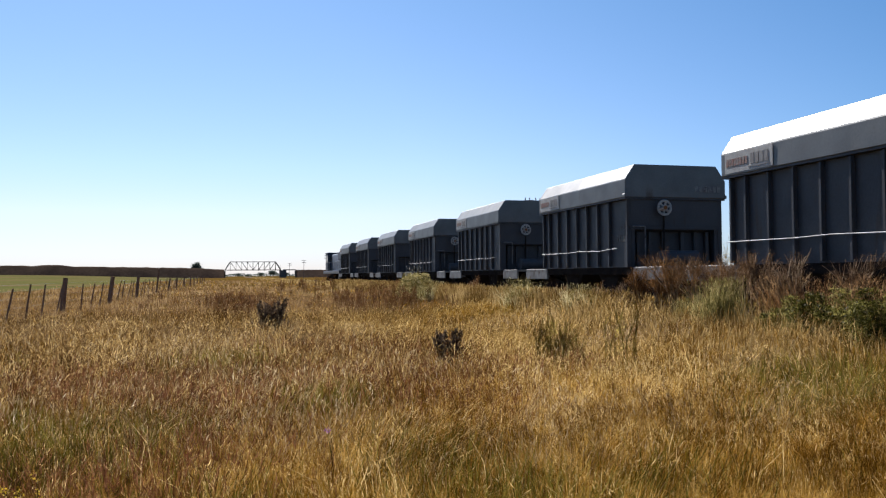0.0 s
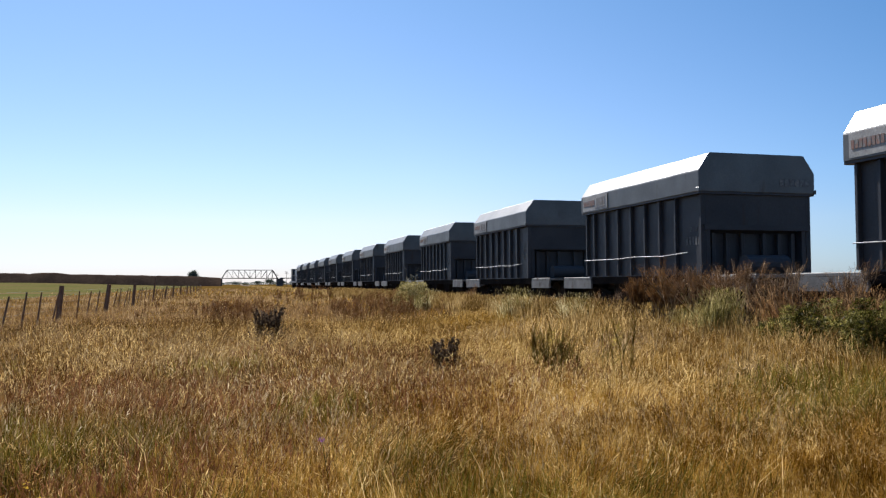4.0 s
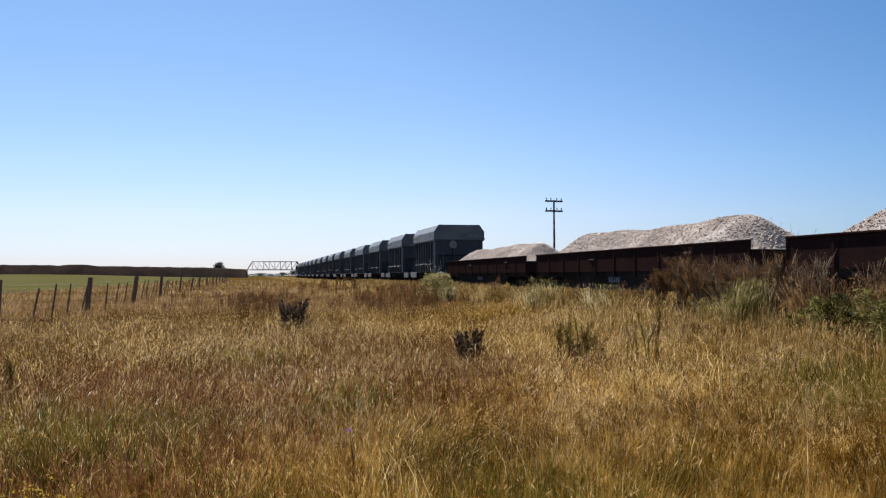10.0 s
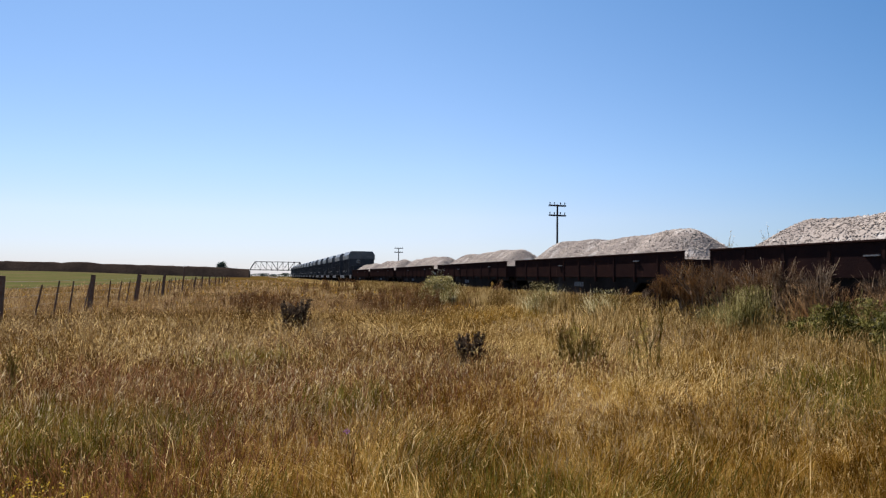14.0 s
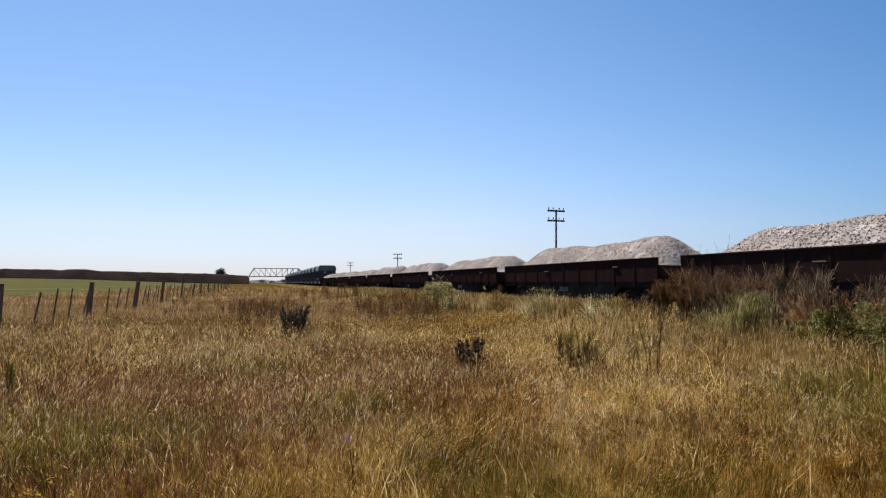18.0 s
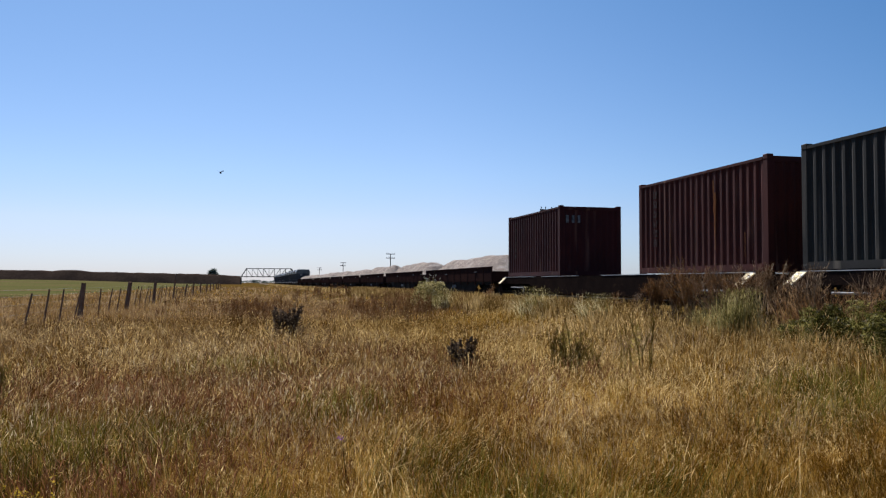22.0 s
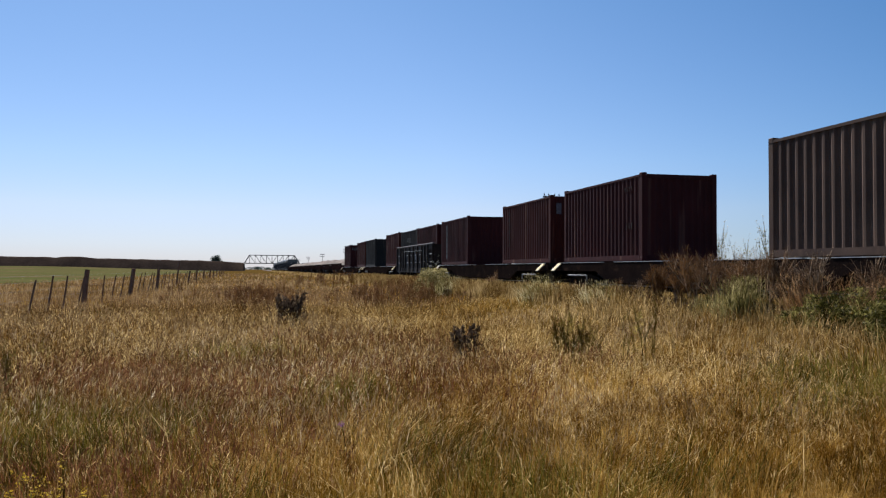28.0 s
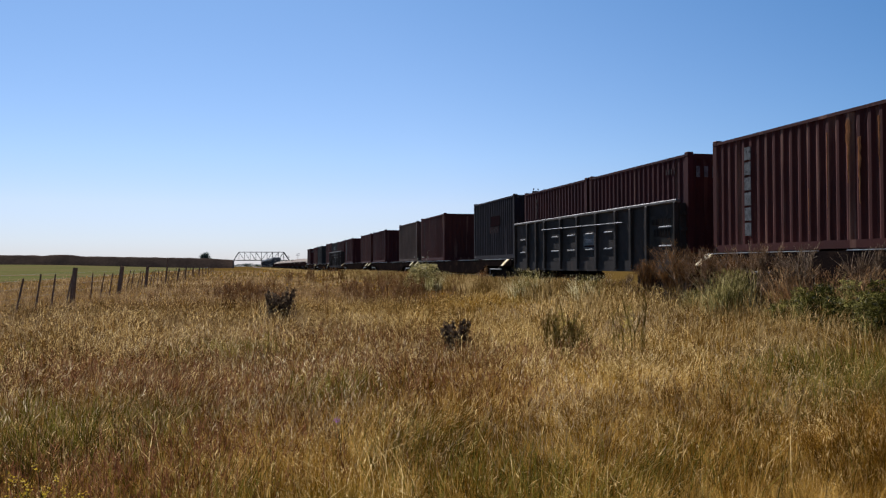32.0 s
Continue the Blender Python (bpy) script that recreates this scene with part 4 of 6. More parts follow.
def corrugated(bm, along, y0, y1, z0, z1, at, out, pitch=0.278, depth=0.036):
    """A trapezoid-corrugated sheet with thickness; along 'y' for sides, 'x' for ends."""
    n = max(2, int(round((y1 - y0) / pitch)))
    p = (y1 - y0) / n
    line = []
    for k in range(n):
        a = y0 + k * p
        line += [(a, 0), (a + 0.25 * p, 0), (a + 0.5 * p, -depth), (a + 0.75 * p, -depth)]
    line.append((y1, 0))
    rows = []
    for off in (0.0, -0.012):
        for z in (z0, z1):
            rows.append([bm.verts.new((at + out * (d + off), a, z) if along == "y" else (a, at + out * (d + off), z)) for a, d in line])
    for i in range(len(line) - 1):
        bm.faces.new((rows[0][i], rows[0][i + 1], rows[1][i + 1], rows[1][i]))
        bm.faces.new((rows[2][i], rows[3][i], rows[3][i + 1], rows[2][i + 1]))
    return bm


def strokes(rects):
    """Each mark as one worn bar."""
    return [(a + 0.18 * (b - a), b - 0.18 * (b - a), c, d, "m") for a, b, c, d in rects]


def streak(a, b, c, d, x, seed):
    """A rust run down a side: wide above, ragged, thin below."""
    r = random.Random(seed)
    bm, n, ring = bmesh.new(), 12, []
    for i in range(n + 1):
        f = i / n
        m, w = (a + b) / 2 + r.uniform(-0.1, 0.1) * (b - a), (b - a) / 2 * (0.25 + 0.75 * f) * r.uniform(0.6, 1.1)
        z = c + (d - c) * f
        ring.append([bm.verts.new((x + o, m + q, z)) for o, q in ((0, -w), (-0.003, 0), (0, w))])
    for p, q in zip(ring, ring[1:]):
        for k in range(2):
            bm.faces.new((p[k], p[k + 1], q[k + 1], q[k]))
    return bm


def shipping_container(paint, label, marks=(), end_marks=(), patches=()):
    t = thing("shipping_container", label, "shipping container", "shipping containers")
    m, L, Wd, H = BOX_PAINT[paint], 6.058, 2.438, 2.591
    hx, hy = Wd / 2, L / 2
    for s in (-1, 1):
        part("side_panel", corrugated(bmesh.new(), "y", -hy + 0.16, hy - 0.16, 0.16, H - 0.105, s * (hx - 0.012), s), m, t)
        part("end_panel", corrugated(bmesh.new(), "x", -hx + 0.14, hx - 0.14, 0.16, H - 0.16, s * (hy - 0.02), s, 0.25, 0.03), m, t)
        part("bottom_rail", B(s * (hx - 0.06) - 0.06, s * (hx - 0.06) + 0.06, -hy + 0.178, hy - 0.178, 0.015, 0.17), m, t)
        part("top_rail", B(s * (hx - 0.045) - 0.045, s * (hx - 0.045) + 0.045, -hy + 0.178, hy - 0.178, H - 0.112, H - 0.05), m, t)
        part("end_sill", B(-hx + 0.162, hx - 0.162, s * (hy - 0.06) - 0.055, s * (hy - 0.06) + 0.055, 0.015, 0.17), m, t)
        part("end_header", B(-hx + 0.162, hx - 0.162, s * (hy - 0.06) - 0.055, s * (hy - 0.06) + 0.055, H - 0.17, H - 0.045), m, t)
        for e in (-1, 1):
            x, y = s * (hx - 0.08), e * (hy - 0.08)
            part("corner_post", B(x - 0.076, x + 0.076, y - 0.076, y + 0.076, 0.118, H - 0.118), m, t)
            for z in (0.0, H - 0.118):
                part("corner_casting", B(x - 0.081, x + 0.081, y - 0.089 + 0.009 * (e < 0), y + 0.089 - 0.009 * (e > 0), z, z + 0.118, bevel=0.012), m, t)
    part("roof", B(-hx + 0.08, hx - 0.08, -hy + 0.16, hy - 0.16, H - 0.09, H - 0.065), m, t)
    part("floor", B(-hx + 0.11, hx - 0.11, -hy + 0.12, hy - 0.12, 0.10, 0.15), M["sleeper"], t)
    for s in (-1, 1):
        if marks:
            bars(t, "side_letter_bar", {"m": M["pale_mark"] if paint == "green" or "pale letter" in label else M["faint_mark"]}, strokes(marks), "x", s * (hx - 0.006))
    if end_marks:
        bars(t, "end_letter_bar", {"m": M["pale_mark"]}, strokes(end_marks), "y", -hy + 0.012)
    if patches:
        for k, (a, b, c, d) in enumerate(patches):
            part("rust_streak", streak(a, b, c, d, -(hx + 0.003), k), M["rust_streak"], t)
    return t


def locomotive():
    """Origin at the middle; the cab is at the front."""
    t = thing("locomotive", "dark and pale blue diesel locomotive with a front cab", "locomotive")
    h = 7.6
    part("frame", B(-1.45, 1.45, -h, h, 1.05, 1.40, bevel=0.03), M["loco_dark"], t)
    part("long_hood", B(-0.95, 0.95, -h + 0.6, 3.0, 1.40, 3.30, bevel=0.10), M["loco_pale"], t, "pale blue engine hood")
    part("radiator_housing", B(-1.15, 1.15, -h + 0.9, -h + 3.4, 2.55, 3.42, bevel=0.06), M["loco_dark"], t)
    cab = part("cab", B(-1.42, 1.42, 3.02, 5.6, 1.40, 3.48, bevel=0.10), M["loco_dark"], t, "dark blue driver's cab")
    part("cab_roof", B(-1.46, 1.46, 2.95, 5.7, 3.46, 3.56, bevel=0.04), M["loco_dark"], cab)
    for s in (-1, 1):
        for y in (3.3, 4.5):
            part("side_window", B(s * 1.425 - 0.01, s * 1.425 + 0.01, y, y + 0.8, 2.5, 3.15), M["glass"], cab)
        part("front_window", B(s * 0.75 - 0.42, s * 0.75 + 0.42, 5.595, 5.615, 2.6, 3.15), M["glass"], cab)
        part("rear_window", B(s * 1.18 - 0.16, s * 1.18 + 0.16, 3.005, 3.025, 2.6, 3.15), M["glass"], cab)
        for y in (-6.2, -4.6, -3.0, -1.4, 0.2, 1.8):
            part("hood_door", B(s * 0.96 - 0.012, s * 0.96 + 0.012, y, y + 1.3, 1.6, 2.75, bevel=0.005), M["loco_pale"], t)
        for y in np.linspace(-h + 0.3, 2.9, 8):
            part("handrail_post", rod(bmesh.new(), (s * 1.40, y, 1.40), (s * 1.40, y, 2.35), 0.02, 5), M["mark"], t)
        part("handrail", rod(bmesh.new(), (s * 1.40, -h + 0.3, 2.35), (s * 1.40, 2.9, 2.35), 0.02, 5), M["mark"], t)
        part("side_stripe", B(s * 1.452 - 0.006, s * 1.452 + 0.006, -h + 0.05, h - 0.05, 1.16, 1.30), M["mark"], t)
        part("rear_steps", B(s * 1.25 - 0.18, s * 1.25 + 0.18, -h + 0.1, -h + 0.6, 0.45, 1.05), M["loco_dark"], t)
    part("short_hood", B(-0.95, 0.95, 5.62, h - 0.2, 1.40, 2.5, bevel=0.10), M["loco_pale"], t)
    part("fuel_tank", B(-1.25, 1.25, -1.9, 1.9, 0.45, 1.05, bevel=0.12), M["under"], t)
    part("exhaust_stack", B(-0.3, 0.3, -1.0, 0.2, 3.30, 3.55, bevel=0.03), M["under"], t)
    part("fan", rod(bmesh.new(), (0, -5.6, 3.40), (0, -5.6, 3.5), 0.55, 18), M["under"], t)
    for y in (-4.9, 4.9):
        bogie(t, y, 2.0)
    coupler(t, -h, -1)
    coupler(t, h, 1)
    return t


RUN_AT = {}


def train():
    on_train(locomotive(), 104.5)
    proto = hopper_wagon()
    with_wheel = hopper_wagon()
    hand_wheel(with_wheel, -0.42, -0.16, 2.73, 0.20)
    part("brake_shaft", rod(bmesh.new(), (-0.42, -0.10, 1.05), (-0.42, -0.10, 2.5), 0.025), M["under"], with_wheel)
    part("grab_iron", rod(rod(bmesh.new(), (-1.38, -0.09, 2.20), (-1.0, -0.09, 2.20), 0.018), (-1.0, -0.09, 2.20), (-1.0, -0.09, 1.30), 0.018), M["mark"], with_wheel)
    tagged(with_wheel, "blue-grey covered hopper wagon with a white hand-brake wheel")
    marked = {0, 2, 3, 9, 10, 11}
    for k in range(15):
        src = with_wheel if k in marked else proto
        first = (k == 0 and src is with_wheel) or (k == 1 and src is proto)
        ob = src if first else copy_thing(src, pose(0, 0, 0))
        on_train(ob, -69.35 + 11.27 * k)
        if k == 5:
            ob.scale = (1.07, 1.0, 1.0)     # one wagon of a wider build
        RUN_AT[k] = ob
    sheeted = RUN_AT[7]
    part("paper_sheet", B(-1.461, -1.453, 5.62, 6.08, 1.95, 2.62), M["sign"], sheeted, "pale torn paper sheet")
    loads = [mound(s, peak=p) for s, p in ((3, 0.54), (5, 0.62), (8, 0.58))]
    g = stone_gondola()
    for k in range(10):
        u = -79.05 - 15.53 * k
        on_train(g if k == 0 else copy_thing(g, pose(0, 0, 0)), u)
        o = new("stone_load", loads[k % 3])
        tagged(o, "heap of pale pinkish broken stone filling a gondola", "stone load", "stone loads", "stuff")
        RUN.append((o, u))
        o["lift"] = 1.55
    f = flat_wagon()
    for k, u in enumerate((-237.0, -256.5, -289.75, -309.25, -328.65, -361.6)):
        on_train(f if k == 0 else copy_thing(f, pose(0, 0, 0)), u)
    cg = container_gondola()
    on_train(cg, -272.95)
    on_train(copy_thing(cg, pose(0, 0, 0)), -344.9)
    column = [(1.90, 2.22, 2.10 - k * 0.27, 2.30 - k * 0.27) for k in range(6)]
    letters = [(-1.0 + 0.23 * k, -0.84 + 0.23 * k, 1.95, 2.23) for k in range(3)]
    row = [(0.50 - 0.235 * k, 0.64 - 0.235 * k, 1.74 - 0.01 * k, 2.08 - 0.01 * k) for k in range(7)]
    tall = [(1.47, 1.83, 2.0 - k * 0.33, 2.28 - k * 0.33) for k in range(6)]
    small = [(-2.4 + 0.14 * k, -2.3 + 0.14 * k, 2.1, 2.24) for k in range(4)]
    tags = [(-2.4 + 0.16 * k, -2.3 + 0.16 * k, 0.95, 1.15) for k in range(3)]
    boxes = (
        (-230.87, "maroon", "dark maroon ribbed shipping container, faded marks on its end", column, letters, ()),
        (-243.15, "red", "red-brown ribbed shipping container with a rust-stained side", column, (), ((-1.02, -0.88, 0.55, 1.95), (-0.93, -0.86, 1.7, 2.25), (1.2, 1.25, 0.3, 1.1), (-2.2, -2.16, 0.2, 0.9))),
        (-250.33, "green", "dark green ribbed shipping container", small, (), ()),
        (-262.75, "red", "red-brown ribbed container with a column of faded letters", column, (), ()),
        (-269.9, "green", "dark green container standing in a grey gondola, faded lettering", row, (), ()),
        (-276.2, "maroon", "maroon ribbed container standing in a grey gondola", [(2.35, 2.55, 1.5, 2.2)], [(-0.34, -0.15, 1.9, 2.12)], ()),
        (-283.5, "maroon", "dark maroon ribbed container with a pale letter column", tall, (), ()),
        (-295.75, "red", "red-brown shipping container with a pale plate on its end", column, [(-1.03, -0.71, 1.86, 2.29)], ()),
        (-303.23, "maroon", "dark maroon ribbed shipping container with small marks", small + tags, (), ()),
        (-315.25, "tan", "faded tan ribbed shipping container", (), (), ()),
        (-322.6, "red", "dull red-brown ribbed shipping container, faded letter column", column, (), ()),
        (-334.7, "navy", "dark blue ribbed shipping container, faded lettering", [(0.25 - 0.29 * k, 0.46 - 0.29 * k, 1.12, 1.38) for k in range(5)], (), ()),
        (-342.05, "maroon", "maroon ribbed container standing in a grey gondola", [(1.55, 1.8, 1.5, 2.25)], (), ()),
        (-348.32, "maroon", "maroon container standing in a gondola, faded marks on its end", small, letters, ()),
        (-355.5, "red", "red-brown ribbed container with a pale letter column and streaks", tall, (), ((-1.56, -1.42, 1.2, 2.35), (-1.83, -1.72, 0.8, 2.0), (-0.95, -0.90, 0.6, 2.2), (-0.40, -0.36, 0.3, 1.2), (-2.3, -2.22, 1.4, 2.3))),
    )
    for u, paint, label, mk_, em, pt in boxes:
        o = shipping_container(paint, label, mk_, em, pt)
        RUN.append((o, u))
        if u == -334.7:
            part("logo_patch", B(-1.222, -1.216, -1.08, 0.28, 1.42, 1.84), M["red_patch"], o, "faded red painted square")
        o["lift"] = 1.165 if u < -340 and "gondola" in label else 1.125 if "gondola" in label else 1.152
        tall_by = {-262.75: 1.02, -322.6: 1.035, -334.7: 1.045, -355.5: 1.035, -315.25: 1.015}.get(u, 1.0)
        for c in o.children:
            c.scale.z, c.location.z = tall_by, 0.0


train()

# ---- poles and fence ----
def telegraph_pole():
    t = thing("telegraph_pole", "thin dark telegraph pole with two insulator arms", "utility pole", "telegraph poles")
    part("mast", rod(bmesh.new(), (0, 0, -0.4), (0, 0, 5.0), 0.07, 8, 0.05), M["pole"], t)
    for z, w in ((4.95, 0.53), (4.45, 0.53)):
        a = part("cross_arm", B(-w, w, -0.05, 0.05, z - 0.05, z + 0.03), M["pole"], t)
        for x in (-w + 0.06, -w + 0.34, w - 0.34, w - 0.06):
            part("insulator", rod(rod(bmesh.new(), (x, 0, z + 0.03), (x, 0, z + 0.10), 0.015), (x, 0, z + 0.08), (x, 0, z + 0.16), 0.035, 8, 0.025), M["pole"], a)
    return t


def poles():
    p = telegraph_pole()
    X = 18.0
    for k, (r, s) in enumerate(((2.63, 1.22), (5.85, 1.07), (8.92, 1.10), (12.0, 1.10), (15.1, 1.10), (18.3, 1.10))):
        m = pose(X, X * r, 0.1, 0, 0, 8 - 3 * (k % 3))
        o = p if k == 0 else copy_thing(p, m)
        o.matrix_basis = m @ Matrix.Diagonal((1.1, 1.1, s, 1))


poles()


def fence():
    X = -6.7
    post = thing("fence_post", "dark weathered round wooden fence post", "fence post", "fence posts")
    part("timber", rod(bmesh.new(), (0, 0, -0.3), (0, 0, 1.45), 0.13, 9, 0.11), M["post"], post)
    bm = bmesh.new()
    for z in (0.55, 0.85, 1.12, 1.33):
        rod(bm, (-0.115, -0.01, z), (0.115, 0.01, z + 0.01), 0.014, 5)
    part("wire_tie", bm, M["wire"], post)
    stake = thing("fence_stake", "thin leaning dark wooden fence dropper", "fence stake", "fence droppers")
    part("stick", rod(bmesh.new(), (0, 0, -0.1), (0, 0, 1.36), 0.036, 6, 0.028), M["post"], stake)
    r = random.Random(4)
    # (along the fence, height, thickness, lean): the stout posts, then the thin droppers between them
    stout = [(11.5, 1.4, 1.0, 2), (23.6, 1.50, 1.0, 3), (35.7, 1.55, 0.85, 5), (48.6, 1.66, 1.0, 7), (61.8, 1.60, 0.9, 5), (77.4, 2.38, 0.62, 6), (91.0, 1.42, 0.8, 10), (104.0, 1.52, 0.8, 5), (120.0, 1.35, 0.8, 3), (137.5, 1.5, 0.8, 3)]
    stout += [(137.5 + 13.4 * k, 1.42, 0.8, r.uniform(-2, 6)) for k in range(1, 6)]
    thin = [14.6, 17.4, 20.3, 27.3, 29.6, 32.1, 34.6, 39.8, 42.6, 45.3, 51.4, 53.5, 56.4, 58.8, 64.6, 67.4, 70.2, 73.4, 80.6, 84.2, 87.6, 94.5, 98.0, 101.0, 108.0, 112.0, 116.0, 124.0, 128.0, 133.0]
    for y, hh, wd, lean in stout:
        m = pose(X, y, float(ground_z(X, y)), r.uniform(-2, 2), lean, r.uniform(-20, 20)) @ Matrix.Diagonal((wd, wd, hh / 1.45, 1))
        copy_thing(post, m).matrix_basis = m
    for y in thin:
        m = pose(X + r.uniform(-0.05, 0.05), y, float(ground_z(X, y)), r.uniform(-5, 4), r.uniform(5, 13), 0) @ Matrix.Diagonal((1, 1, r.uniform(0.95, 1.02), 1))
        copy_thing(stake, m).matrix_basis = m
    for o in (post, stake):
        for c in list(o.children):
            bpy.data.objects.remove(c)
        bpy.data.objects.remove(o)
    for z in (0.60, 0.90, 1.15, 1.35):
        w = part("fence_wire", rod(bmesh.new(), (X - 0.1, 8, z), (X - 0.1, 215, z), 0.0028, 4), M["wire"])
        tagged(w, "thin galvanised wire strung along the fence", "fence wire", "fence wires")


fence()


# ---- plants ----
def blades(x, y, h, w, lean, rng, z=None, wind=0.25, curl=0.5, out=None):
    """Bent blades: five corners and three triangles each."""
    n = len(x)
    z = ground_z(x, y) if z is None else z
    a, f = rng.uniform(0, 2 * np.pi, n), rng.uniform(0, 2 * np.pi, n)
    dx = np.cos(a) * lean + wind * h * (0.25 + 1.0 * wave(x + 9, y, 0.8) + 0.7 * wave(x, y + 4, 0.33))
    dy = np.sin(a) * lean - wind * h * (0.1 + 0.9 * wave(x - 5, y, 0.7))
    if out is not None:
        dx, dy = dx + out[0] * h, dy + out[1] * h
    sx, sy = np.cos(f) * w / 2, np.sin(f) * w / 2
    base = np.stack([x, y, z - 0.03], -1)
    mid = base + np.stack([dx * 0.32, dy * 0.32, h * 0.55], -1)
    tip = base + np.stack([dx * (0.8 + curl * 0.4), dy * (0.8 + curl * 0.4), h * (1.0 - 0.12 * curl) + 0.03], -1)
    side = np.stack([sx, sy, np.zeros(n)], -1)
    V = np.stack([base - side, base + side, mid - side * 0.8, mid + side * 0.8, tip], 1)
    F = np.array([(0, 1, 3), (0, 3, 2), (2, 3, 4)])[None] + 5 * np.arange(n)[:, None, None]
    return V.reshape(-1, 3), F.reshape(-1, 3), tip, tip - mid


def heads(tip, way, size, rng):
    """Slim seed heads at the blade tips: two crossed lozenges."""
    n = len(tip)
    d = way / np.linalg.norm(way, axis=1, keepdims=True)
    f = rng.uniform(0, 2 * np.pi, n)
    s = np.stack([np.cos(f), np.sin(f), np.zeros(n)], -1)
    s2 = np.stack([-np.sin(f), np.cos(f), np.zeros(n)], -1)
    L, w = size[:, None], size[:, None] * 0.045
    a, b, m = tip - d * L * 0.35, tip + d * L * 0.65, tip + d * L * 0.1
    V = np.stack([a, m - s * w, m + s * w, b, m - s2 * w, m + s2 * w], 1)
    F = np.array([(0, 2, 1), (1, 2, 3), (0, 5, 4), (4, 5, 3)])[None] + 6 * np.arange(n)[:, None, None]
    return V.reshape(-1, 3), F.reshape(-1, 3)


def panicles(tip, way, size, rng):
    """Loose feathery seed heads: three small slips round each tip."""
    n = len(tip)
    d = way / np.linalg.norm(way, axis=1, keepdims=True)
    V, F = [], []
    for k, (at, long) in enumerate(((0.15, 0.55), (-0.35, 0.45), (-0.75, 0.40))):
        e = d + rng.normal(0, 0.24, (n, 3))
        e /= np.linalg.norm(e, axis=1, keepdims=True)
        s = np.cross(e, rng.normal(0, 1, (n, 3)))
        s /= np.linalg.norm(s, axis=1, keepdims=True)
        L = size[:, None] * long
        c = tip + d * size[:, None] * at + rng.normal(0, 0.10, (n, 3)) * size[:, None]
        w = L * 0.085
        V.append(np.stack([c - e * L, c - s * w, c + e * L, c + s * w], 1))
    V = np.concatenate(V)
    F = np.array([(0, 1, 2), (0, 2, 3)])[None] + 4 * np.arange(3 * n)[:, None, None]
    return V.reshape(-1, 3), F.reshape(-1, 3)


def sector(n, r0, r1, rng, a0=-19.0, a1=45.5):
    r = np.sqrt(rng.uniform(r0 * r0, r1 * r1, n))
    a = np.radians(rng.uniform(a0, a1, n))
    x, y = r * np.sin(a), r * np.cos(a)
    keep = (x < 10.0) & (x > -22.0 + 1.6 * wave(x, y, 6.0))
    return x[keep], y[keep]


def join(parts):
    V, F, o = [], [], 0
    for v, f in parts:
        V.append(v)
        F.append(f + o)
        o += len(v)
    return np.concatenate(V), np.concatenate(F)


def polar(az, d):
    return d * math.sin(radians(az)), d * math.cos(radians(az))


